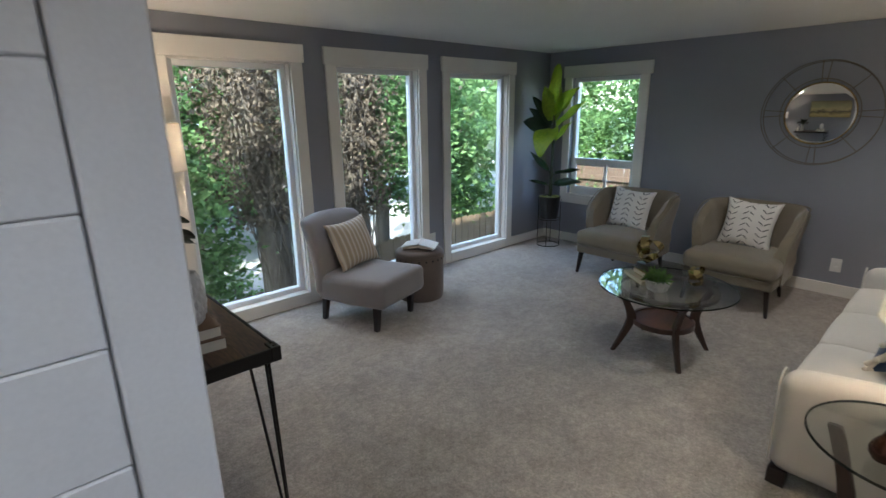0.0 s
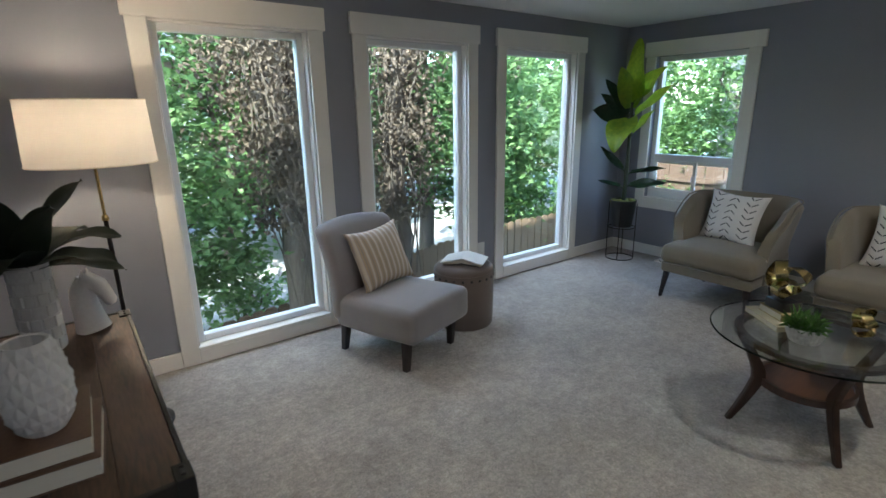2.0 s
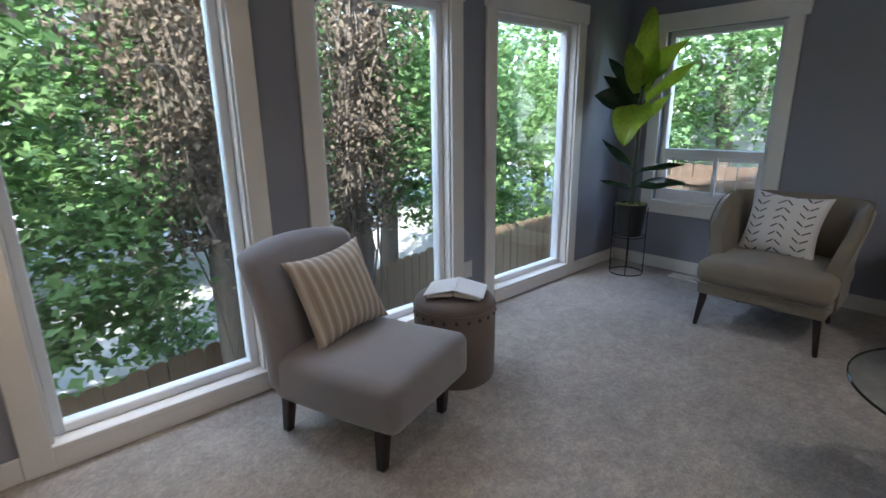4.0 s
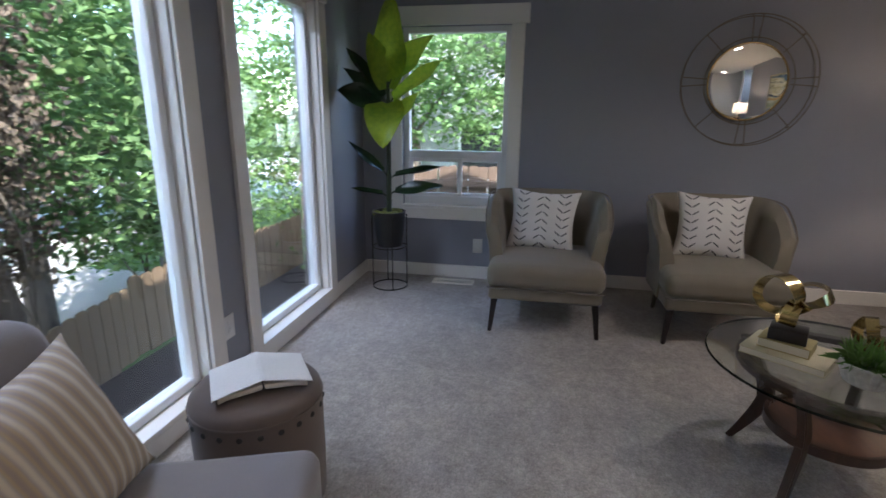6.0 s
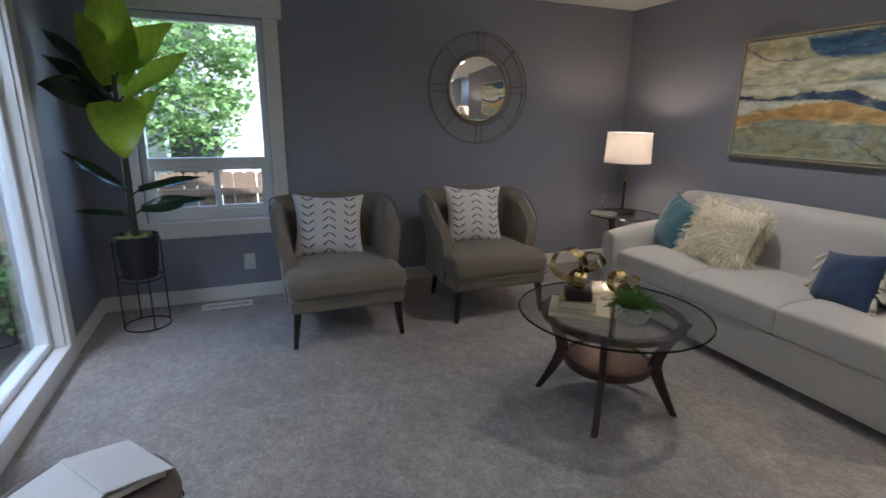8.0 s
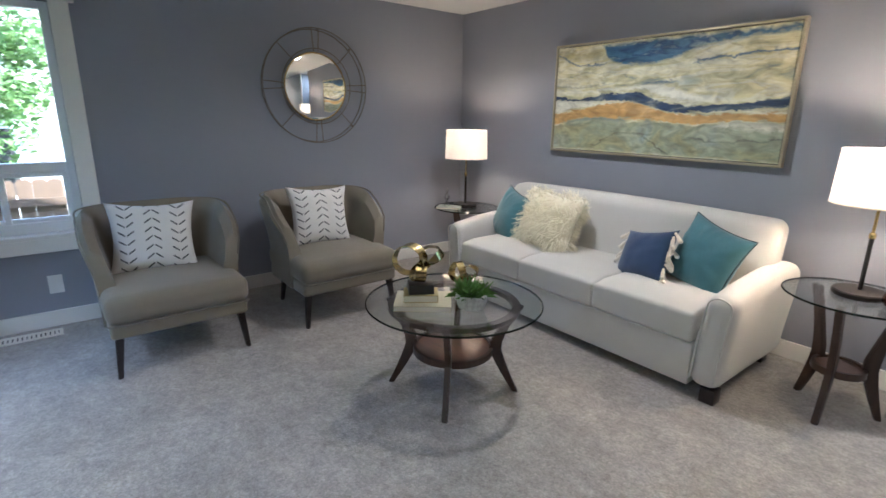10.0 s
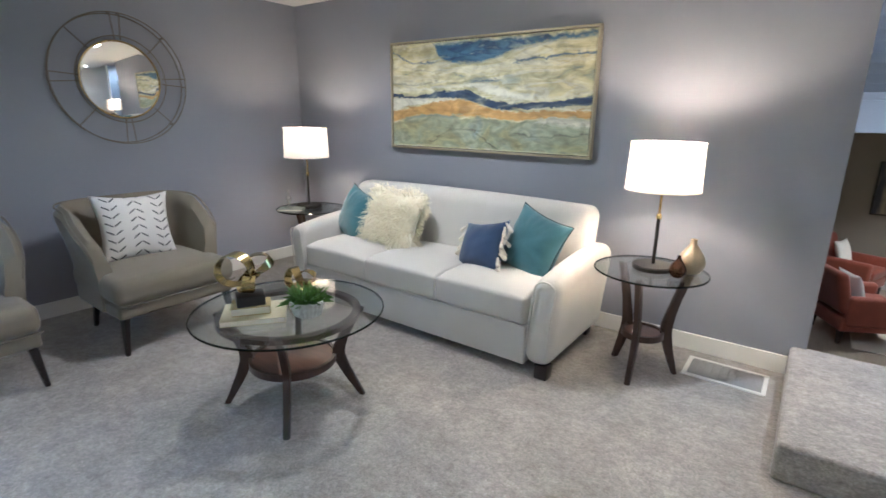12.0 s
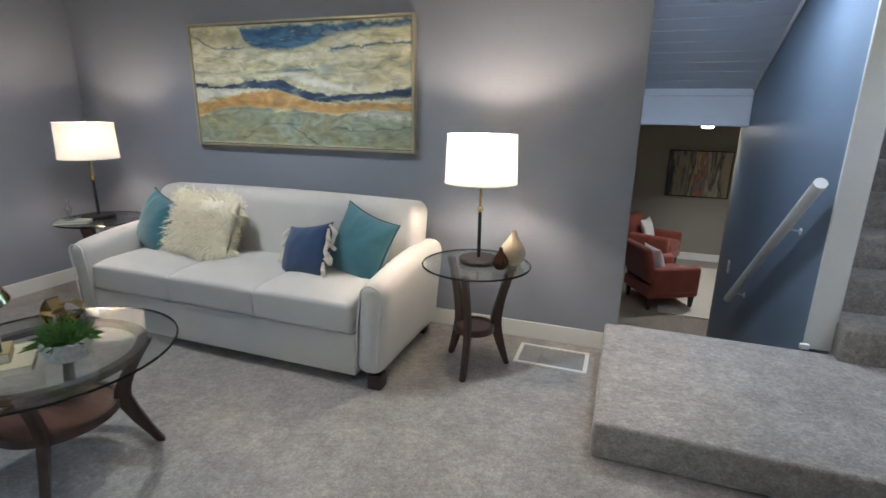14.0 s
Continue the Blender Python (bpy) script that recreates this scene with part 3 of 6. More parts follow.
WINS = [(0.965, 1.855), (2.265, 3.170), (3.585, 4.515)]
WLO, WHI = 0.105, 2.015
W4 = (2.775, 3.62, 0.605, 1.985)
setting("wall_north", wall_with_holes("y", YN, 0.16, -0.12, XE + 0.16, -0.3, TOP + 0.3, [(a, b, WLO, WHI) for a, b in WINS]), WALL, "grey-blue painted wall with three tall windows", "wall")
setting("wall_east", wall_with_holes("x", XE, 0.16, YS - 0.14, YN, -0.3, TOP + 0.3, [W4]), WALL, "grey-blue painted wall with one window", "wall")
setting("wall_south", box(1.165, XE, YS - 0.14, YS, -0.3, TOP + 0.3), WALL, "grey-blue painted wall behind the sofa", "wall")
setting("wall_west", box(-0.08, XW, YH + 0.001, YN, -0.3, TOP + 0.3), WALL, "grey painted wall beside the console", "wall")
setting("floor", box(-0.08, XE, YS, YN, -0.12, 0.0), CARPET, "grey-beige cut-pile carpet with walking marks", "carpet")
setting("ceiling", box(-2.2, XE, -0.40, YN, TOP, TOP + 0.12), CEIL, "plain off-white painted ceiling", "ceiling")

# landing, stairs and the lower room
RISE, FLIGHT = 0.165, 0.1864
LX0, LX1, LY0, LY1 = -1.35, 1.236, -0.43, 0.645
setting("landing", soft_box(LX1 - LX0, LY1 - LY0, RISE, 0.022, 3, m=pose((LX0 + LX1) / 2, (LY0 + LY1) / 2, RISE / 2)), CARPET, "carpeted landing one step above the room", "landing", True)
setting("floor_hall", box(LX0, -0.08, LY1, YH, 0.0, RISE), CARPET, "carpeted hall floor", "carpet")
# white painted boards on the hall side of the west wall
hall_wall = setting("wall_hall", box(LX0, XW - 0.004, YH, YH + 0.12, 0.0, TOP), SHIP, "hall wall clad in white boards", "wall")
setting("wall_hall_far", box(LX0 - 0.12, LX0, -3.2, YH + 0.12, -0.3, 4.2), TRIM, "pale hall wall", "wall")
for k in range(14):
    b = box(LX0, XW - 0.084, YH - 0.014, YH, 0.182 + 0.1515 * k, 0.3325 + 0.1515 * k, 0.003, 1)
    part("board", b, SHIP, hall_wall, smooth=False)
part("corner_trim", box(XW - 0.082, XW + 0.006, YH - 0.024, YH, RISE, TOP - 0.001, 0.003, 1), SHIP, hall_wall, "white corner trim board", False)

# flight down
down = 7
run = 0.305
for k in range(1, down):
    y1 = LY0 - (k - 1) * run
    setting("stair_step", soft_box(1.165 - 0.222, run + 0.02, FLIGHT, 0.02, 2, m=pose(0.6935, y1 - run / 2, RISE - (k + 0.5) * FLIGHT)), CARPET, "carpeted step of the flight going down", "stair", True)
for k in range(1, 13):
    y1 = -0.34 - (k - 1) * 0.25
    setting("stair_step", soft_box(1.0, 0.275, FLIGHT + 0.02, 0.025, 2, m=pose(-0.395, y1 - 0.1375, RISE + k * FLIGHT - 0.105)), CARPET, "carpeted step of the flight going up", "stair", True)
setting("wall_stair", box(0.105, 0.222, -2.95, -0.47, LOW, 4.2), BLUEWALL, "blue-grey painted wall between two flights", "wall")
setting("trim_stair_end", box(0.099, 0.228, -0.47, -0.452, RISE, 4.2, 0.003, 1), TRIM, "white trim board on the end of the stair wall", "trim")
setting("trim_stair_foot", box(0.205, 0.25, -0.452, -0.43, RISE, RISE + 0.03, 0.004, 1), TRIM, "white block at the foot of the stair wall", "trim")
setting("wall_stair_east", box(1.165, 1.335, -2.72, YS - 0.141, LOW, TOP + 0.6), WALL, "grey-blue painted wall of the stair going down", "wall")
setting("wall_stair_back", box(LX0, 0.105, -3.2, -3.08, 0, 4.2), TRIM, "pale wall at the head of the upper flight", "wall")
setting("ceiling_hall", box(LX0, 0.105, -3.2, YS, 4.2, 4.3), CEIL, "white ceiling over the upper flight", "ceiling")
setting("wall_over_hall", box(LX0, 1.165, YS - 0.06, YS, TOP + 0.121, 4.2), TRIM, "pale wall over the landing", "wall")
setting("ceiling_over_stair", box(0.222, 1.165, -1.3, YS, TOP + 0.001, TOP + 0.1), PLANKWHITE, "white ceiling over the stair", "ceiling")
# sloping ceiling of white boards over the flight down
slope = bmesh.new()
y_top, z_top, y_bot, z_bot = -1.30, TOP, -2.72, 1.58
L = math.hypot(y_top - y_bot, z_top - z_bot)
ang = math.degrees(math.atan2(z_top - z_bot, y_top - y_bot))
base = pose(0.222, y_bot, z_bot, ang, 0, 0)
nb = 11
for k in range(nb):
    a, b = L * k / nb, L * (k + 1) / nb - 0.004
    cuboid(slope, 0.0, 0.943, a, b, 0.0, 0.02, 0.003, 1, base)
cuboid(slope, 0.0, 0.943, 0, L, 0.022, 0.06, m=base)
setting("ceiling_slope", slope, PLANKWHITE, "sloping ceiling of white painted boards over the stair", "ceiling")
setting("trim_slope", box(0.0, 0.017, 0, L, -0.022, 0.0, 0.002, 1, base), TRIM, "narrow white trim along the sloping ceiling", "trim")
setting("beam", box(0.222, 1.335, -2.86, -2.72, 1.262, 1.52, 0.004, 1), PLANKWHITE, "white boxed beam at the foot of the stair", "beam")
setting("beam_moulding", box(0.223, 1.164, -2.86, -2.717, 1.521, 1.70, 0.004, 1), PLANKWHITE, "grey shadowed moulding over the beam", "trim")
LFAR = -7.05
setting("floor_lower", box(-3.0, 4.0, LFAR, -2.26, LOW - 0.1, LOW), LAMINATE, "grey-brown plank floor of the lower room", "floor")
setting("wall_lower_far", box(-3.0, 4.0, LFAR - 0.12, LFAR, LOW, 1.4), LOWWALL, "taupe wall of the lower room", "wall")
setting("wall_lower_west", box(-3.12, -3.0, LFAR, -2.95, LOW, 1.4), LOWWALL, "taupe side wall of the lower room", "wall")
setting("wall_lower_east", box(4.0, 4.12, LFAR, -2.86, LOW, 1.4), LOWWALL, "taupe side wall of the lower room", "wall")
setting("wall_lower_near", box(1.336, 4.0, -2.86, -2.74, LOW, 1.4), LOWWALL, "taupe near wall of the lower room", "wall")
setting("wall_lower_near_west", box(-3.0, 0.221, -3.07, -2.951, LOW, 1.4), LOWWALL, "taupe near wall of the lower room", "wall")
setting("ceiling_lower", box(-3.0, 4.0, LFAR, -2.861, 1.255, 1.36), CEIL, "white ceiling of the lower room", "ceiling")
setting("baseboard_lower", box(-3.0, 4.0, LFAR, LFAR + 0.016, LOW, LOW + 0.13, 0.003, 1), TRIM, "cream baseboard of the lower room", "baseboard")


def downlight(at, watts, size=0.075, group="", colour=(1.0, 0.88, 0.74), drop=0.008, cone=125):
    d = thing("recessed_light", "round white recessed ceiling light, lit", "ceiling light", at, group=group)
    part("rim", lathe([(size, 0.0), (size + 0.018, -0.004), (size + 0.02, 0.0)], 28, cap=False), VINYL, d)
    part("lens", lathe([(size, -0.001), (size * 0.9, -0.75 * drop), (size * 0.6, -0.92 * drop), (0.002, -drop)], 28, cap=False), BULB, d)
    s = bpy.data.lights.new("downlight", "SPOT")
    s.energy, s.color, s.spot_size, s.spot_blend, s.shadow_soft_size = watts, colour, radians(cone), 0.6, 0.035
    o = new("downlight", s)
    o.matrix_world = look((at[0], at[1], at[2] - 0.015 - drop), (at[0], at[1], at[2] - 1))
    return d


downlight((0.5, -3.1, 1.254), 0.6, 0.055, drop=0.026)
downlight((-0.3, -5.2, 1.254), 9)
downlight((3.45, 0.75, TOP - 0.001), 4.3, colour=(1.0, 0.92, 0.83), cone=155)
downlight((2.05, 2.45, TOP - 0.001), 0.9)
downlight((0.75, -0.80, TOP - 0.001), 4.4, colour=(0.94, 0.97, 1.0), cone=165)
# Unseen hall light, added to brighten the white boards.
downlight((-0.55, 0.05, TOP - 0.001), 1.6, colour=(0.88, 0.94, 1.0))

# baseboards
BH, BT = 0.105, 0.016
setting("baseboard_east", box(XE - BT, XE, YS + BT, YN - BT, 0, BH, 0.003, 1), TRIM, "white painted baseboard", "baseboard")
setting("baseboard_south", box(1.238, XE, YS, YS + BT, 0, BH, 0.003, 1), TRIM, "white painted baseboard", "baseboard")
setting("baseboard_west", box(XW, XW + BT, YH + 0.09, YN - BT, 0, BH, 0.003, 1), TRIM, "white painted baseboard", "baseboard")
edges = [XW] + [v for a, b in WINS for v in (a - 0.1, b + 0.1)] + [XE]
for k in range(0, len(edges), 2):
    setting("baseboard_north", box(edges[k] + 0.001, edges[k + 1] - 0.001, YN - BT, YN, 0, BH, 0.003, 1), TRIM, "white painted baseboard", "baseboard")


def tall_window(name, a, b, lo, hi, bars=False):
    """A casing, head, apron, vinyl frame and pane in the wall towards +y; x runs along it."""
    w = new(name)
    tagged(w, "tall white-framed picture window with flat casing", "window", kind="structure")
    y = YN
    part("casing", box(a - 0.1, a, y - 0.022, y, 0, hi, 0.003, 1), TRIM, w, smooth=False)
    part("casing", box(b, b + 0.1, y - 0.022, y, 0, hi, 0.003, 1), TRIM, w, smooth=False)
    part("head_casing", box(a - 0.115, b + 0.115, y - 0.03, y, hi, hi + 0.135, 0.003, 1), TRIM, w, smooth=False)
    part("apron", box(a, b, y - 0.022, y, 0.0, lo - 0.02, 0.003, 1), TRIM, w, smooth=False)
    part("window_sill", box(a, b, y - 0.026, y + 0.1, lo - 0.02, lo + 0.004, 0.003, 1), TRIM, w, smooth=False)
    part("jamb", box(a, a + 0.012, y, y + 0.1, lo + 0.004, hi, 0.002, 1), TRIM, w, smooth=False)
    part("jamb", box(b - 0.012, b, y, y + 0.1, lo + 0.004, hi, 0.002, 1), TRIM, w, smooth=False)
    part("jamb", box(a + 0.012, b - 0.012, y, y + 0.1, hi - 0.012, hi, 0.002, 1), TRIM, w, smooth=False)
    fr = bmesh.new()
    f = 0.042
    a2, b2, lo2, hi2 = a + 0.012, b - 0.012, lo + 0.004, hi - 0.012
    for q in ((a2, a2 + f, lo2, hi2), (b2 - f, b2, lo2, hi2), (a2 + f, b2 - f, lo2, lo2 + f), (a2 + f, b2 - f, hi2 - f, hi2)):
        cuboid(fr, q[0], q[1], y + 0.055, y + 0.12, q[2], q[3], 0.004, 1)
    part("window_frame", fr, VINYL, w, "white vinyl frame", False)
    g = part("pane", box(a2 + f - 0.004, b2 - f + 0.004, y + 0.083, y + 0.089, lo2 + f - 0.004, hi2 - f + 0.004), PANE, w, "clear glass pane", False)
    g.visible_shadow = False
    return w


for k, (a, b) in enumerate(WINS):
    tall_window("window_%d" % (k + 1), a, b, WLO, WHI)


def slider_window():
    """The east window: a fixed pane over a two-part slider, x = XE plane, y along it."""
    w = new("window_4")
    tagged(w, "white vinyl window, fixed pane over a small slider", "window", kind="structure")
    a, b, lo, hi = W4
    x = XE
    part("casing", box(x - 0.022, x, a - 0.1, a, lo - 0.11, hi, 0.003, 1), TRIM, w, smooth=False)
    part("casing", box(x - 0.022, x, b, b + 0.1, lo - 0.11, hi, 0.003, 1), TRIM, w, smooth=False)
    part("head_casing", box(x - 0.03, x, a - 0.13, b + 0.115, hi, hi + 0.135, 0.003, 1), TRIM, w, smooth=False)
    part("apron", box(x - 0.022, x, a, b, lo - 0.11, lo - 0.02, 0.003, 1), TRIM, w, smooth=False)
    part("window_sill", box(x - 0.03, x + 0.1, a, b, lo - 0.02, lo + 0.004, 0.003, 1), TRIM, w, smooth=False)
    fr = bmesh.new()
    f, mid = 0.045, 1.02
    for q in ((a, a + f, lo + 0.004, hi), (b - f, b, lo + 0.004, hi), (a + f, b - f, lo + 0.004, lo + 0.03 + f), (a + f, b - f, hi - f, hi), (a + f, b - f, mid - 0.03, mid + 0.03)):
        cuboid(fr, x + 0.05, x + 0.12, q[0], q[1], q[2], q[3], 0.004, 1)
    part("window_frame", fr, VINYL, w, "white vinyl frame", False)
    ym = (a + b) / 2 - 0.04
    for nm, y0, y1, xo in (("sash", a + f, ym + 0.02, 0.085), ("sash", ym - 0.02, b - f, 0.062)):
        sb = bmesh.new()
        for q in ((y0, y0 + 0.03, lo + 0.07, mid - 0.03), (y1 - 0.03, y1, lo + 0.07, mid - 0.03), (y0 + 0.03, y1 - 0.03, lo + 0.07, lo + 0.1), (y0 + 0.03, y1 - 0.03, mid - 0.06, mid - 0.03)):
            cuboid(sb, x + xo - 0.01, x + xo + 0.012, q[0], q[1], q[2], q[3], 0.002, 1)
        sash = part(nm, sb, VINYL, w, "white sliding sash", False)
        g = part("pane", box(x + xo - 0.002, x + xo + 0.002, y0 + 0.028, y1 - 0.028, lo + 0.098, mid - 0.058), PANE, sash, smooth=False)
        g.visible_shadow = False
    part("latch", box(x + 0.035, x + 0.052, ym - 0.012, ym + 0.012, 0.79, 0.85, 0.003, 1), VINYL, w, "small white latch")
    g = part("pane", box(x + 0.083, x + 0.089, a + f - 0.004, b - f + 0.004, mid + 0.026, hi - f + 0.004), PANE, w, "clear glass pane", False)
    g.visible_shadow = False


slider_window()


# ---- plates and vents ----
def wall_plate(at, turn, label="white double outlet plate on the wall"):
    p = thing("outlet", label, "outlet", at, turn, "outlets")
    part("plate", box(-0.039, 0.039, -0.006, 0, -0.06, 0.06, 0.002, 2), PLASTIC, p)
    for z in (-0.022, 0.022):
        part("socket", lathe([(0.015, 0), (0.015, 0.002), (0.013, 0.003)], 16, m=pose(0, -0.006, z, 90)), PLASTIC, p)
    return p


wall_plate((XE, 2.985, 0.28), -90)
wall_plate((XE, 0.822, 0.275), -90)
wall_plate((3.325, YN, 0.32), 0)
wall_plate((0.222, -2.56, 0.006), 90)


def floor_register(at, sx, sy, bars, mat, inner, label, turn=0.0):
    v = thing("floor_vent", label, "vent", at, turn)
    fr = bmesh.new()
    e = 0.022
    for q in ((-sx / 2, sx / 2, -sy / 2, -sy / 2 + e), (-sx / 2, sx / 2, sy / 2 - e, sy / 2), (-sx / 2, -sx / 2 + e, -sy / 2 + e, sy / 2 - e), (sx / 2 - e, sx / 2, -sy / 2 + e, sy / 2 - e)):
        cuboid(fr, q[0], q[1], q[2], q[3], 0, 0.009, 0.002, 1)
    part("frame", fr, mat, v, smooth=False)
    part("backing", box(-sx / 2 + e, sx / 2 - e, -sy / 2 + e, sy / 2 - e, 0, 0.002), inner, v, "dark opening", False)
    w = (sx - 2 * e) / bars
    for k in range(bars):
        x = -sx / 2 + e + w * (k + 0.5)
        part("slat", box(x - w * 0.34, x + w * 0.34, -sy / 2 + e, sy / 2 - e, 0.002, 0.007), mat if inner is DARK else inner, v, smooth=False)
    return v


floor_register((5.165, 3.16, 0.0), 0.34, 0.115, 13, VENT, DARK, "beige metal floor vent with thin slats", 90)
floor_register((1.50, -0.165, 0.0), 0.40, 0.25, 9, TRIM, GREYMESH, "white-framed floor grille with a grey filter beside the landing")


# ---- lamps ----
def table_lamp(at, shade_r=0.18, shade_lo=0.41, shade_hi=0.645, collar=0.265, watts=14, name="table_lamp", label="table lamp, black stem, brass neck and lit white drum shade", base_r=0.105):
    t = thing(name, label, "lamp", at, group="black and brass lamps")
    part("base", lathe([(base_r * 0.97, 0), (base_r, 0.006), (base_r, 0.02), (base_r * 0.94, 0.026), (0.012, 0.028)], 40), GLOSSY_BLACK, t, "round black base")
    part("stem", lathe([(0.0095, 0.027), (0.0095, collar)], 16), GLOSSY_BLACK, t, "thin black stem")
    part("collar", lathe([(0.009, collar), (0.014, collar + 0.004), (0.014, collar + 0.022), (0.009, collar + 0.03)], 20), BRASS, t, "brass collar")
    part("neck", lathe([(0.0065, collar + 0.03), (0.0065, shade_lo + 0.03)], 14), BRASS, t, "thin brass neck")
    part("bulb_socket", lathe([(0.016, shade_lo + 0.03), (0.018, shade_lo + 0.075)], 16), BRASS, t)
    mid = (shade_lo + shade_hi) / 2
    part("bulb", lathe([(0.011, shade_lo + 0.076), (0.013, mid - 0.03), (0.012, mid - 0.022), (0.003, mid - 0.016)], 18), BULB, t, "lit bulb")
    r0, r1 = shade_r, shade_r * 0.955
    sh = part("shade", lathe([(r0, shade_lo), (r1, shade_hi), (r1 - 0.003, shade_hi), (r0 - 0.003, shade_lo), (r0, shade_lo)], 56, cap=False), SHADE, t, "white linen drum shade, glowing")
    part("rim", sweep([(r1 * math.cos(a), r1 * math.sin(a), shade_hi) for a in [2 * math.pi * k / 48 for k in range(48)]], 0.0028, 6, closed=True), YARN, sh)
    part("rim", sweep([(r0 * math.cos(a), r0 * math.sin(a), shade_lo) for a in [2 * math.pi * k / 48 for k in range(48)]], 0.0028, 6, closed=True), YARN, sh)
    sp = bmesh.new()
    for a in (0.3, 0.3 + 2.094, 0.3 + 4.189):
        sweep([(0.015 * math.cos(a), 0.015 * math.sin(a), shade_lo + 0.06), (r0 * 0.97 * math.cos(a), r0 * 0.97 * math.sin(a), shade_lo + 0.05)], 0.002, 5, sp)
    part("spider", sp, BRASS, sh)
    lamp_light("lamp_bulb", (at[0], at[1], at[2] + mid + 0.018), watts)
    return t


table_lamp((1.895, 0.05, 0.592), 0.182, 0.42, 0.655, watts=LAMP_W * 1.1)
table_lamp((4.70, 0.045, 0.592), 0.182, 0.42, 0.655, watts=LAMP_W * 0.5)
table_lamp((0.595, 3.42, 0.0), 0.245, 1.318, 1.585, 1.06, LAMP_W * 0.85, "floor_lamp", "floor lamp, black pole, brass neck and lit white drum shade", 0.13)


# ---- seating ----
def tapered_leg(x, y, h, dx, dy, top=0.021, foot=0.012, seg=4):
    """A leg from the frame at (x, y, h) that splays to the floor."""
    bm = bmesh.new()
    rings = []
    for r, k in ((foot, 0.0), (top, 1.0)):
        cx, cy = x + dx * (1 - k), y + dy * (1 - k)
        rings.append([bm.verts.new((cx + r * sx, cy + r * sy, h * k)) for sx, sy in ((-1, -1), (1, -1), (1, 1), (-1, 1))])
    for k in range(4):
        bm.faces.new((rings[0][k], rings[0][(k + 1) % 4], rings[1][(k + 1) % 4], rings[1][k]))
    bm.faces.new(rings[0][::-1])
    bm.faces.new(rings[1])
    bmesh.ops.bevel(bm, geom=bm.edges[:], offset=0.004, segments=2, affect="EDGES")
    return bm


def smooth01(v):
    v = max(0.0, min(1.0, v))
    return v * v * (3 - 2 * v)


def wing_height(a):
    """Top of the shell from the middle of the back (0) to the front of a wing (1)."""
    if a < 0.6:
        return 0.825 - 0.012 * (a / 0.6) ** 2
    if a < 0.93:
        return 0.813 - 0.158 * ((a - 0.6) / 0.33) ** 1.15
    return 0.655 - 0.115 * ((a - 0.93) / 0.07) ** 2


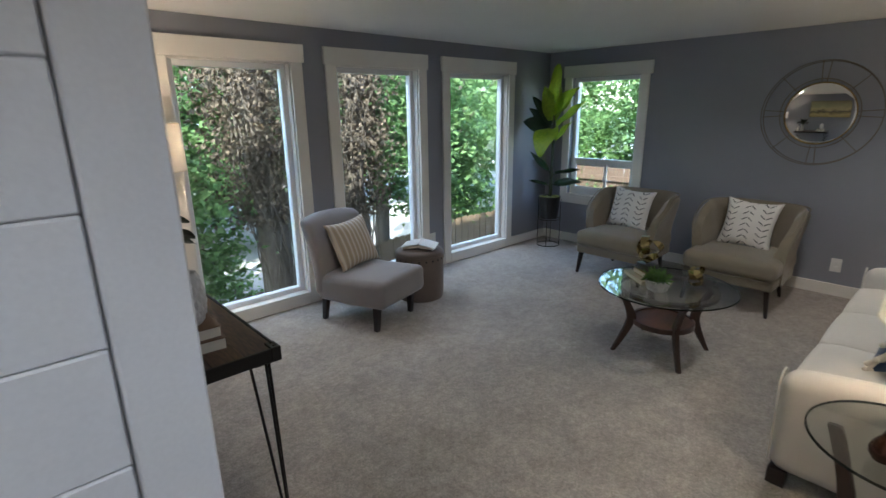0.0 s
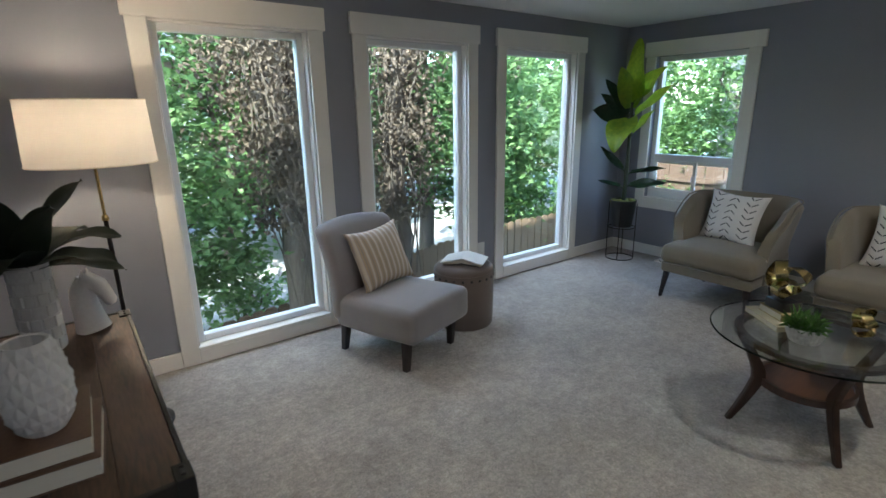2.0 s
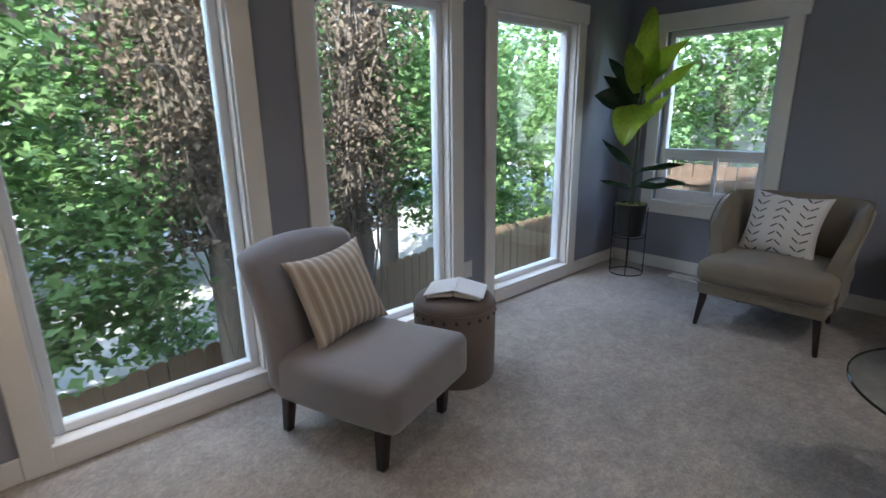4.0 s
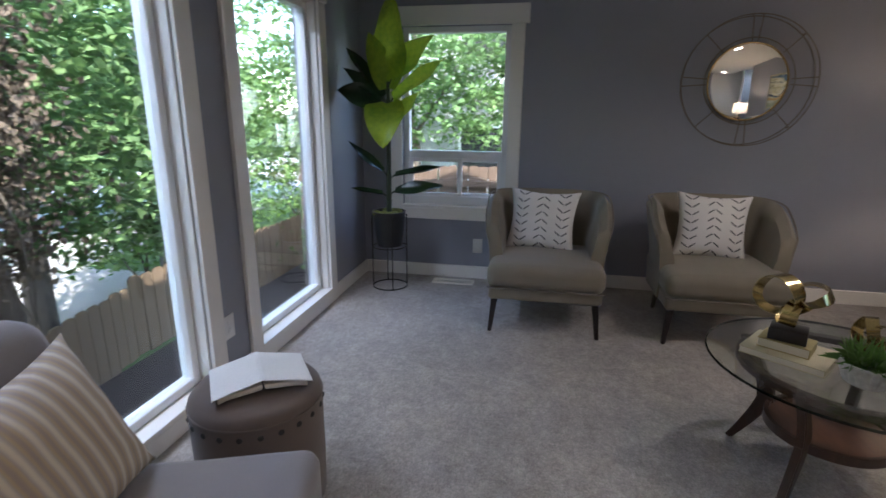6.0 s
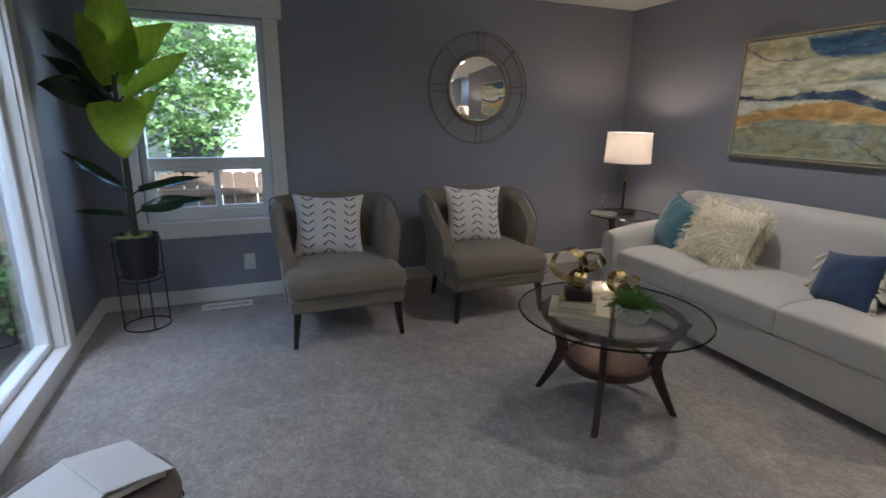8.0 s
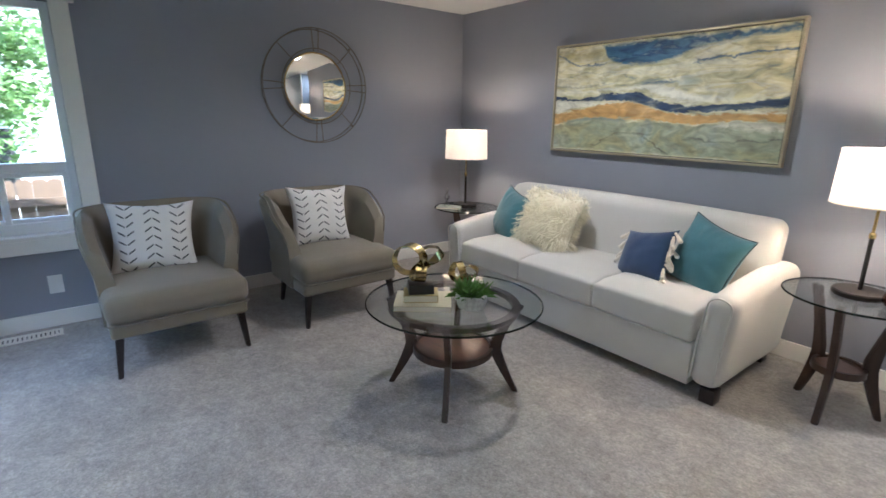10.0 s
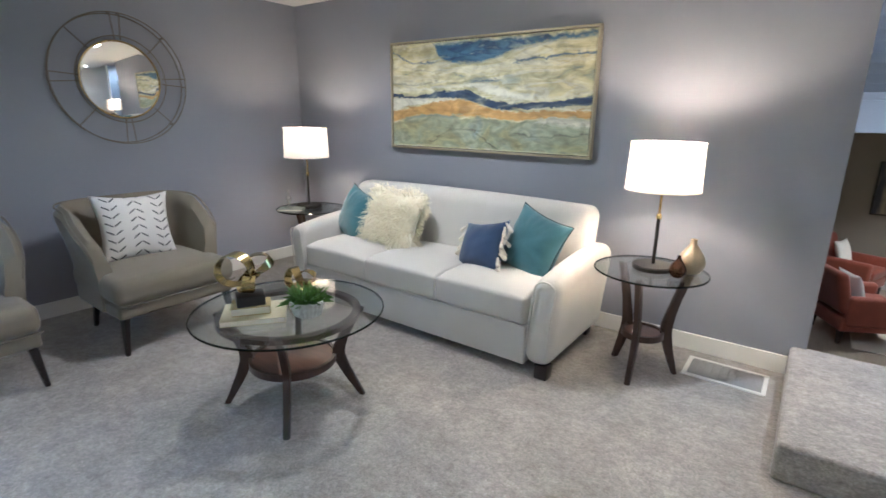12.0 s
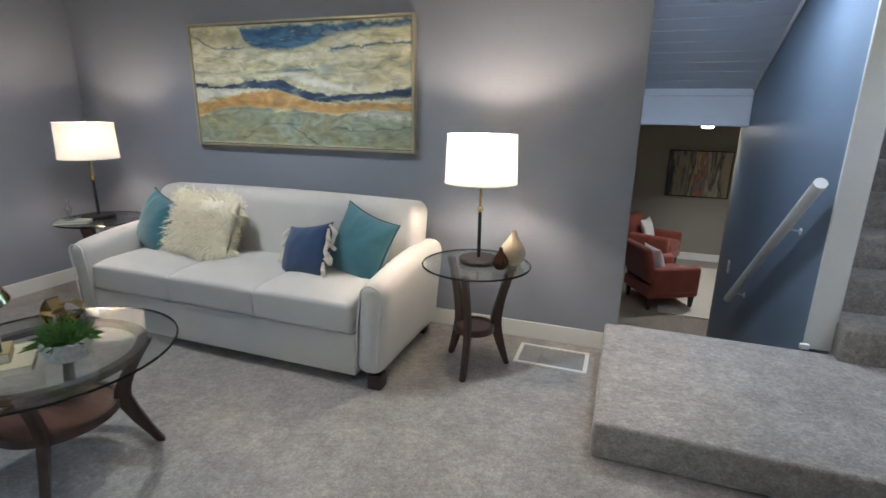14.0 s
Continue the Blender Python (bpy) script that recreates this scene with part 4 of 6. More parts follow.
def barrel_chair(at, turn):
    """Front towards -y, origin on the floor under the middle."""
    c = thing("armchair", "taupe linen armchair with curved low wings and dark tapered legs", "chair", at, turn, "pair of armchairs")
    for x, y, dx, dy in ((-0.305, -0.29, -0.025, -0.025), (0.305, -0.29, 0.025, -0.025), (-0.25, 0.27, -0.02, 0.035), (0.25, 0.27, 0.02, 0.035)):
        part("leg", tapered_leg(x, y, 0.235, dx, dy), LEG, c, "dark tapered wooden leg", False)
    part("seat_frame", soft_box(0.69, 0.62, 0.085, 0.02, 4, m=pose(0, -0.02, 0.262)), TAUPE, c, smooth="all")

    def crown(q):
        if q.z > 0:
            q = q + Vector((0, 0, 0.028 * max(0, 1 - (q.x / 0.37) ** 2) * max(0, 1 - (q.y / 0.36) ** 2)))
        return q
    seat = part("seat", soft_box(0.715, 0.66, 0.15, 0.055, 8, crown, pose(0, -0.03, 0.372)), TAUPE, c, smooth="all")
    part("piping", sweep([(-0.352, -0.34, 0.305), (-0.33, -0.362, 0.305), (0.33, -0.362, 0.305), (0.352, -0.34, 0.305)], 0.005, 6), TAUPE_PIPE, seat)
    # the shell: a U in plan, low at the arms and high behind
    bm = bmesh.new()
    ns, nz, th = 44, 12, 0.085
    path = []
    for k in range(ns + 1):
        s = -1 + 2 * k / ns
        a = abs(s)
        sg = 1 if s > 0 else -1
        if a > 0.62:
            f = (a - 0.62) / 0.38
            p, nrm = Vector((sg * (0.345 + 0.004 * f), 0.12 - 0.26 * f, 0)), Vector((sg, 0, 0))
        else:
            th2 = a / 0.62 * math.pi / 2
            e = 0.5
            p = Vector((sg * 0.345 * math.sin(th2) ** e, 0.12 + 0.245 * math.cos(th2) ** e, 0))
            nrm = Vector((sg * math.sin(th2), math.cos(th2), 0)).normalized()
        path.append((a, p, nrm))
    cols = []
    for a, p, nrm in path:
        hi = wing_height(a)
        lo = 0.235
        col = []
        for side in range(2):
            rng = range(nz + 1) if side == 0 else range(nz, -1, -1)
            for j in rng:
                t = j / nz
                z = lo + (hi - lo) * t
                lean = 0.055 * smooth01((z - 0.42) / 0.4) * (1 + 0.35 * smooth01((a - 0.6) / 0.3))
                rnd = th / 2 * math.sqrt(max(0.0, 1 - max(0.0, (z - (hi - th / 2)) / (th / 2)) ** 2)) if z > hi - th / 2 else th / 2
                off = (rnd if side == 0 else -rnd) - th / 2 + 0.01
                q = p + nrm * (off + lean)
                col.append(bm.verts.new((q.x, q.y, z)))
        cols.append(col)
    m = len(cols[0])
    for c0, c1 in zip(cols, cols[1:]):
        for j in range(m):
            bm.faces.new((c0[j], c1[j], c1[(j + 1) % m], c0[(j + 1) % m]))
    bm.faces.new(cols[0])
    bm.faces.new(cols[-1][::-1])
    bmesh.ops.remove_doubles(bm, verts=bm.verts, dist=0.0005)
    bmesh.ops.recalc_face_normals(bm, faces=bm.faces)
    back = part("backrest", bm, TAUPE, c, smooth=True)
    pipe = []
    for a, p, nrm in path:
        hi = wing_height(a)
        lean = 0.055 * smooth01((hi - 0.42) / 0.4) * (1 + 0.35 * smooth01((a - 0.6) / 0.3))
        q = p + nrm * (lean - 0.002)
        pipe.append((q.x, q.y, hi - 0.006))
    part("piping", sweep(pipe, 0.005, 6), TAUPE_PIPE, back)
    return c


chair_a = barrel_chair((4.58, 2.44, 0), -90)
copy_thing(chair_a, pose(4.61, 1.388, 0, 0, 0, -90))


def pillow_mesh(w, h, d, pinch=0.13, n=24, crease=0.008):
    """Upright in x and z, thick in y, with pulled corners and slack edges."""
    bm = bmesh.new()
    grids = []
    for s in (-1, 1):
        g = []
        for i in range(n + 1):
            row = []
            for j in range(n + 1):
                u, v = -1 + 2 * i / n, -1 + 2 * j / n
                fat = ((1 - abs(u) ** 2.6) * (1 - abs(v) ** 2.6)) ** 0.62
                x = u * w / 2 * (1 - pinch * (1 - v * v) * abs(u) ** 2)
                z = v * h / 2 * (1 - pinch * (1 - u * u) * abs(v) ** 2)
                wob = 0.006 * noise.noise(Vector((u * 2.2 + w * 9, v * 2.2, s * 3.1)))
                spoke = math.atan2(v, u)
                wob += crease * (u * u + v * v) * noise.noise(Vector((math.cos(spoke) * 4.5, math.sin(spoke) * 4.5, s * 2.3 + d * 30)))
                row.append(bm.verts.new((x, s * (d / 2 * fat + wob * fat), z)))
            g.append(row)
        grids.append(g)
    for s, g in zip((-1, 1), grids):
        for i in range(n):
            for j in range(n):
                q = (g[i][j], g[i + 1][j], g[i + 1][j + 1], g[i][j + 1])
                bm.faces.new(q if s < 0 else q[::-1])
    bmesh.ops.remove_doubles(bm, verts=bm.verts, dist=0.0004)
    return bm


def pillow(mat, label, m, w=0.45, h=0.42, d=0.15, group="", name="pillow", pinch=0.13):
    ob = new(name, mesh_of(name, pillow_mesh(w, h, d, pinch), mat, "all"))
    ob.matrix_world = m
    return tagged(ob, label, "pillow", group)


pillow(CHEVRON, "white cotton pillow with dark arrow print on the armchair", pose(4.715, 2.475, 0.64, -17, 2, -97), 0.47, 0.43, 0.15, "arrow print pillows")
pillow(CHEVRON, "white cotton pillow with dark arrow print on the armchair", pose(4.745, 1.40, 0.645, -17, 2, -95), 0.45, 0.44, 0.15, "arrow print pillows")


def slipper_chair(at, turn):
    c = thing("slipper_chair", "armless grey velvet chair with curved back and black legs", "chair", at, turn)
    for x, y in ((-0.23, -0.25), (0.23, -0.25), (-0.23, 0.26), (0.23, 0.26)):
        part("leg", tapered_leg(x, y, 0.2, 0.0, 0.01 if y < 0 else 0.03, 0.026, 0.019), LEG, c, "black square tapered leg", False)

    def crown(q):
        if q.z > 0:
            q = q + Vector((0, 0, 0.022 * max(0, 1 - (q.x / 0.31) ** 2) * max(0, 1 - (q.y / 0.34) ** 2)))
        return q + Vector((0, 0, 0.02 * (q.y < 0) * (-q.y / 0.33)))
    part("seat", soft_box(0.59, 0.66, 0.215, 0.05, 8, crown, pose(0, -0.03, 0.292)), SLIPGREY, c, smooth="all")

    def curve(q):
        up = (q.z + 0.31) / 0.62
        q = Vector((q.x * (1 + 0.06 * up), q.y + 0.16 * up * up - 0.055 * (q.x / 0.3) ** 2 * up, q.z + 0.03 * up * (1 - (q.x / 0.31) ** 2) - 0.02 * up))
        return q
    part("backrest", soft_box(0.60, 0.115, 0.62, 0.05, 10, curve, pose(0, 0.275, 0.53)), SLIPGREY, c, smooth="all")
    return c


slipper_chair((2.075, 3.34, 0), 17)
pillow(STRIPES, "tan and grey striped woven pillow on the grey chair", pose(2.06, 3.525, 0.595, -24, -3, 13), 0.45, 0.42, 0.16)


def ottoman(at):
    o = thing("ottoman", "round taupe cloth ottoman with a row of nailheads", "ottoman", at)
    part("body", lathe([(0.205, 0.0), (0.212, 0.012), (0.216, 0.2), (0.217, 0.40), (0.212, 0.425), (0.198, 0.442), (0.17, 0.452), (0.09, 0.457), (0.004, 0.458)], 56), OTTO, o)
    part("seam", sweep([(0.217 * math.cos(a), 0.217 * math.sin(a), 0.402) for a in [2 * math.pi * k / 56 for k in range(56)]], 0.003, 6, closed=True), OTTO, o)
    nail = None
    for k in range(22):
        a = 2 * math.pi * k / 22
        if nail is None:
            nail = mesh_of("nailhead", lathe([(0.0105, 0), (0.0085, 0.004), (0.001, 0.0065)], 10), DARK, True)
        ob = new("nailhead", nail)
        ob.parent = o
        ob.matrix_basis = pose(0.2155 * math.cos(a), 0.2155 * math.sin(a), 0.372, 0, 90, math.degrees(a))
    return o


ottoman((2.68, 3.415, 0))


def open_book(at, turn):
    """Laid face down, so that its cover makes a low ridge."""
    b = thing("open_book", "open book lying face down with white cover on the ottoman", "book", at, turn)
    for s in (-1, 1):
        def arch(q, s=s):
            u = (q.x + 0.068) / 0.136 if s > 0 else (0.068 - q.x) / 0.136
            return Vector((q.x + s * 0.07, q.y, q.z + 0.034 * (1 - u) ** 0.8 + 0.012))
        part("page_block", soft_box(0.134, 0.195, 0.018, 0.004, 8, lambda q, s=s, arch=arch: arch(q, s) - Vector((0, 0, 0.012 * smooth01(1 - abs(q.x + s * 0.068) / 0.136)))), PAPER, b, "cream pages", "all")

        def cov(q, s=s):
            u = (q.x + 0.075) / 0.15 if s > 0 else (0.075 - q.x) / 0.15
            return Vector((q.x + s * 0.078, q.y, q.z + 0.036 * (1 - u) ** 0.9 + 0.024))
        part("cover", soft_box(0.15, 0.212, 0.003, 0.0012, 8, cov), COVER_WHITE, b, "white board cover", "all")
    part("spine", soft_box(0.016, 0.212, 0.003, 0.0012, 3, m=pose(0, 0, 0.062)), COVER_WHITE, b)
    return b


open_book((2.668, 3.39, 0.456), -53)


# ---- sofa ----
def sofa(at):
    """Front towards +y; x along it."""
    s = thing("sofa", "cream upholstered three-seat sofa with curved arms and short dark feet", "sofa", at)
    W, D = 2.09, 0.82
    aw = 0.155
    for x, y in ((-W / 2 + 0.045, D / 2 - 0.045), (W / 2 - 0.045, D / 2 - 0.045), (-W / 2 + 0.09, -D / 2 + 0.08), (W / 2 - 0.09, -D / 2 + 0.08)):
        part("foot", box(x - 0.037, x + 0.037, y - 0.037, y + 0.037, 0, 0.08, 0.006, 2), LEG, s, "short dark wooden foot")
    part("base", soft_box(W - 2 * aw + 0.02, D - 0.006, 0.225, 0.008, 6, m=pose(0, 0.001, 0.1725)), CREAM, s, smooth="all")
    cw = (W - 2 * aw) / 3
    for k in range(3):
        def crown(q):
            z = (0.03 * max(0, 1 - (q.x / (cw * 0.52)) ** 4) * max(0, 1 - (q.y / 0.36) ** 4) - 0.012 * (q.y > 0.3)) if q.z > 0 else 0.0
            return q + Vector((0, 0.006 * (1 - (q.x / (cw * 0.5)) ** 2) * (q.y > 0.25), z))
        cu = part("seat_cushion", soft_box(cw + 0.004, 0.66, 0.162, 0.02, 8, crown, pose(-W / 2 + aw + cw * (k + 0.5), D / 2 - 0.33, 0.365)), CREAM, s, smooth="all")
        part("piping", sweep([(-W / 2 + aw + cw * k + 0.03, D / 2 - 0.004, 0.285), (-W / 2 + aw + cw * (k + 1) - 0.03, D / 2 - 0.004, 0.285)], 0.0035, 6), CREAM, cu)

    def lean(q):
        up = (q.z + 0.275) / 0.55
        return q + Vector((0, -0.10 * up, 0.012 * (1 - (q.x / 0.9) ** 2) * up))
    part("backrest", soft_box(W - 2 * 0.055, 0.21, 0.56, 0.07, 10, lean, pose(0, -0.205, 0.56)), CREAM, s, smooth="all")
    for sg in (-1, 1):
        def arm_shape(q, sg=sg):
            t = (q.y + D / 2) / D
            up = (q.z + 0.24) / 0.48
            return q + Vector((sg * 0.035 * smooth01(up) * 1.0, 0.0, 0.02 * up * math.sin(math.pi * t) - 0.025 * up * t * t + 0.03 * up * (1 - t)))
        arm = part("arm", soft_box(aw, D, 0.51, 0.066, 9, arm_shape, pose(sg * (W / 2 - aw / 2), 0, 0.322)), CREAM, s, smooth="all")
        loop = []
        for k in range(17):
            a = math.pi * k / 16
            loop.append((sg * (W / 2 - aw / 2 + 0.035 * 0.92) + 0.056 * math.cos(a), D / 2 - 0.002, 0.505 + 0.046 * math.sin(a)))
        xm = sg * (W / 2 - aw / 2)
        loop = [(xm + 0.058, D / 2 - 0.002, 0.11)] + [(xm + 0.058 + sg * 0.012, D / 2 - 0.002, 0.33)] + loop + [(xm - 0.058 + sg * 0.012, D / 2 - 0.002, 0.33), (xm - 0.058, D / 2 - 0.002, 0.11)]
        part("piping", sweep(loop, 0.0045, 6), CREAM, arm)
    return s


sofa((3.29, 0.105, 0))



def piped_pillow(label, m, w, h, d, pinch):
    """A velvet pillow with a dark cord round its seam."""
    t = thing("pillow", label, "pillow", group="sofa pillows")
    t.matrix_world = m
    part("cushion", pillow_mesh(w, h, d, pinch, 30, 0.022), TEAL, t, smooth="all")
    rim = []
    for k in range(96):
        side, f = divmod(k, 24)
        e = -1 + f / 12
        u, v = ((e, -1), (1, e), (-e, 1), (-1, -e))[side]
        rim.append((u * w / 2 * (1 - pinch * (1 - v * v) * abs(u) ** 2), 0, v * h / 2 * (1 - pinch * (1 - u * u) * abs(v) ** 2)))
    part("piping", sweep(rim, 0.0038, 6, closed=True), TEAL_CORD, t, "dark teal corded edge")
    return t


TEAL_CORD = material("dark_teal_cord", (0.02, 0.045, 0.055), (0.014, 0.03, 0.04), 30, 0.8)
piped_pillow("teal velvet pillow leaning on the sofa arm", pose(2.585, 0.07, 0.605, -20, 12, 160), 0.42, 0.42, 0.2, 0.11)
piped_pillow("teal velvet pillow leaning on the sofa arm", pose(4.09, 0.085, 0.605, -20, 8, 158), 0.43, 0.41, 0.19, 0.11)
navy = thing("pillow", "navy blue pillow with ivory tassel fringe on the sofa", "pillow", group="sofa pillows")
navy.matrix_world = pose(2.895, 0.15, 0.568, -26, -12, 164)
part("cushion", pillow_mesh(0.40, 0.33, 0.16), NAVY, navy, "navy blue cloth cushion", "all")
for sg in (-1, 1):
    for k in range(13):
        z = -0.145 + 0.29 * k / 12
        tb = lathe([(0.006, -0.078), (0.013, -0.07), (0.01, -0.026), (0.0065, -0.018), (0.0095, -0.009), (0.003, 0.0)], 8, m=pose(sg * 0.178, -0.01, z, random.uniform(-25, 25), sg * random.uniform(-60, -20), 0))
        part("tassel", tb, YARN, navy, "ivory yarn tassel")
fur = thing("pillow", "shaggy ivory faux-fur pillow on the sofa", "pillow", group="sofa pillows")
fur.matrix_world = pose(3.69, 0.12, 0.63, -22, 4, 174) @ Matrix.Diagonal((1.14, 1.1, 1.14, 1))
part("cushion", pillow_mesh(0.48, 0.40, 0.17), FUR, fur, smooth="all")
rng = random.Random(5)
fb = bmesh.new()
for k in range(6500):
    u, v = rng.uniform(-0.98, 0.98), rng.uniform(-0.98, 0.98)
    fat = ((1 - abs(u) ** 2.6) * (1 - abs(v) ** 2.6)) ** 0.62
    sd = 1 if rng.random() < 0.7 else -1
    p = Vector((u * 0.235, sd * 0.085 * fat, v * 0.195))
    out = Vector((u * 0.5, sd * (0.35 + 0.4 * fat), v * 0.5)).normalized()
    clump = Vector((noise.noise(Vector((u * 2.6, v * 2.6, 1))), 0, noise.noise(Vector((u * 2.6, v * 2.6, 7)))))
    drift = (clump * 1.6 + Vector((rng.uniform(-0.3, 0.3), 0, -0.5 + rng.uniform(-0.3, 0.3)))) * 0.05
    w = Vector((rng.uniform(-1, 1), 0, rng.uniform(-1, 1))).normalized() * 0.0022
    ln = rng.uniform(0.03, 0.06)
    q = p + out * ln * 0.6 + drift * 0.45
    e = p + out * ln * 0.75 + drift
    a, b, c, d, f = (fb.verts.new(x) for x in (p - w, p + w, q + w * 0.8, q - w * 0.8, e))
    fb.faces.new((a, b, c, d))
    fb.faces.new((d, c, f))
tagged(part("fur", fb, FUR, fur, "long ivory strands", False), kind="stuff")


# ---- tables ----
def bent_leg(a, r_top, z_top, r_mid, z_mid, r_foot, wide=0.03, deep=0.045):
    """A boomerang-shaped plank leg at the angle a, in at the shelf and out at top and floor."""
    bm = bmesh.new()
    n = 12
    rows = []
    for k in range(n + 1):
        t = k / n
        z = z_top * (1 - t)
        if z > z_mid:
            f = (z - z_mid) / (z_top - z_mid)
            r = r_mid + (r_top - r_mid) * f ** 1.35
        else:
            f = 1 - z / z_mid
            r = r_mid + (r_foot - r_mid) * f ** 1.25
        dp = deep * (1.0 + 0.35 * math.exp(-((z - z_mid) / 0.09) ** 2)) * (0.62 + 0.38 * min(1, z / 0.12))
        w = wide / 2
        row = []
        for dr, ds in ((-dp / 2, -w), (dp / 2, -w), (dp / 2, w), (-dp / 2, w)):
            rr = r + dr
            row.append(bm.verts.new((rr * math.cos(a) - ds * math.sin(a), rr * math.sin(a) + ds * math.cos(a), z)))
        rows.append(row)
    for p, q in zip(rows, rows[1:]):
        for k in range(4):
            bm.faces.new((p[k], q[k], q[(k + 1) % 4], p[(k + 1) % 4]))
    bm.faces.new(rows[0])
    bm.faces.new(rows[-1][::-1])
    bmesh.ops.recalc_face_normals(bm, faces=bm.faces)
    sharp = [e for e in bm.edges if len(e.link_faces) == 2 and e.calc_face_angle() > 1.0]
    bmesh.ops.bevel(bm, geom=sharp, offset=0.004, segments=2, affect="EDGES")
    return bm


def ring(r0, r1, z0, z1, seg=56):
    return lathe([(r0, z0), (r1, z0), (r1, z1), (r0, z1), (r0, z0)], seg, cap=False)


def glass_table(name, label, at, r, z, legs, first, r_leg, r_shelf, z_shelf, r_ring):
    t = thing(name, label, "table", at)
    top = part("tabletop", lathe([(0.001, z - 0.01), (r - 0.006, z - 0.01), (r - 0.006, z), (0.001, z)], 72, cap=False), TABLE_GLASS, t, "round clear glass top")
    part("glass_edge", lathe([(r - 0.0055, z - 0.01), (r - 0.001, z - 0.008), (r, z - 0.005), (r - 0.001, z - 0.002), (r - 0.0055, z)], 72, cap=False), GLASS_EDGE, top, "dark green polished glass edge")
    for a in first:
        a = math.radians(a)
        part("leg", bent_leg(a, r_ring, z - 0.011, r_shelf + 0.012, z_shelf + 0.02, r_leg), ESPRESSO, t, "curved espresso wood leg", False)
        part("pad", lathe([(0.012, z - 0.0112), (0.012, z - 0.0101)], 12, m=pose(r_ring * math.cos(a), r_ring * math.sin(a), 0)), GLOSSY_BLACK, t)
    if legs == 4:
        part("ring", ring(r_ring - 0.034, r_ring + 0.004, z - 0.036, z - 0.013), ESPRESSO, t, "round espresso wood ring under the glass")
    sh = part("shelf", lathe([(0.002, z_shelf - 0.012), (r_shelf - 0.012, z_shelf - 0.012), (r_shelf - 0.012, z_shelf + 0.004), (0.002, z_shelf + 0.004)], 56, cap=False), SHELFWOOD, t, "round red-brown lower shelf")
    part("rim", ring(r_shelf - 0.012, r_shelf + 0.004, z_shelf - 0.02, z_shelf + 0.014), ESPRESSO, sh)
    return t


COFFEE_Z, SIDE_Z = 0.48, 0.592
CT = (3.17, 1.407)
glass_table("coffee_table", "round glass coffee table on four curved espresso wood legs", (*CT, 0), 0.44, COFFEE_Z, 4, (-135, 135, 45, -45), 0.325, 0.20, 0.225, 0.325)
glass_table("side_table", "round glass side table on three curved espresso legs", (1.90, 0.075, 0), 0.285, SIDE_Z, 3, (90, 207, -31), 0.19, 0.105, 0.235, 0.20)
glass_table("side_table", "round glass side table on three curved espresso legs", (4.655, 0.06, 0), 0.285, SIDE_Z, 3, (110, 230, -10), 0.19, 0.105, 0.235, 0.20)


def gourd_vase(at, s, mat, label):
    prof = [(0.03, 0), (0.052, 0.012), (0.072, 0.045), (0.075, 0.075), (0.062, 0.11), (0.038, 0.145), (0.022, 0.168), (0.016, 0.19), (0.018, 0.202), (0.0135, 0.203), (0.011, 0.19), (0.011, 0.16)]
    return single("vase", lathe([(r * s, z * s) for r, z in prof], 40), mat, label, "vase", at)


gourd_vase((1.72, 0.02, SIDE_Z), 0.9, VASEBEIGE, "beige speckled gourd-shaped vase on the side table")
gourd_vase((1.757, 0.135, SIDE_Z), 0.56, COPPER, "small dark copper drop-shaped vase on the side table")


def book(at, turn, w, d, h, cover, label, pages=PAPER):
    b = thing("book", label, "book", at, turn)
    part("page_block", box(-w / 2 + 0.004, w / 2 - 0.003, -d / 2 + 0.003, d / 2 - 0.003, 0.003, h - 0.003), pages, b, "cream page edges", False)
    part("cover", box(-w / 2, w / 2, -d / 2, d / 2, 0, 0.003, 0.0008, 1), cover, b, smooth=False)
    part("cover", box(-w / 2, w / 2, -d / 2, d / 2, h - 0.003, h, 0.0008, 1), cover, b, smooth=False)
    part("spine", box(-w / 2, -w / 2 + 0.003, -d / 2, d / 2, 0.0031, h - 0.0031), cover, b, smooth=False)
    return b


book((4.69, 0.235, SIDE_Z), 40, 0.2, 0.14, 0.018, COVER_GREY, "thin grey-green book on the side table")
crystal = lathe([(0.03, 0), (0.032, 0.012), (0.014, 0.02), (0.012, 0.05), (0.026, 0.075), (0.012, 0.1), (0.009, 0.115), (0.017, 0.13), (0.008, 0.146), (0.002, 0.152)], 20)
single("glass_figurine", crystal, glass_material("crystal", (0.93, 0.95, 0.96), 0.9, 0.3), "small clear glass figurine on the side table", "figurine", (4.72, 0.235, SIDE_Z + 0.018))


# ---- things on the coffee table ----
book((3.215, 1.563, COFFEE_Z), 52, 0.27, 0.22, 0.026, COVER_CREAM, "large cream book on the coffee table")
book((3.222, 1.573, COFFEE_Z + 0.026), 55, 0.165, 0.12, 0.036, COVER_OLIVE, "small olive book lying on a cream one")


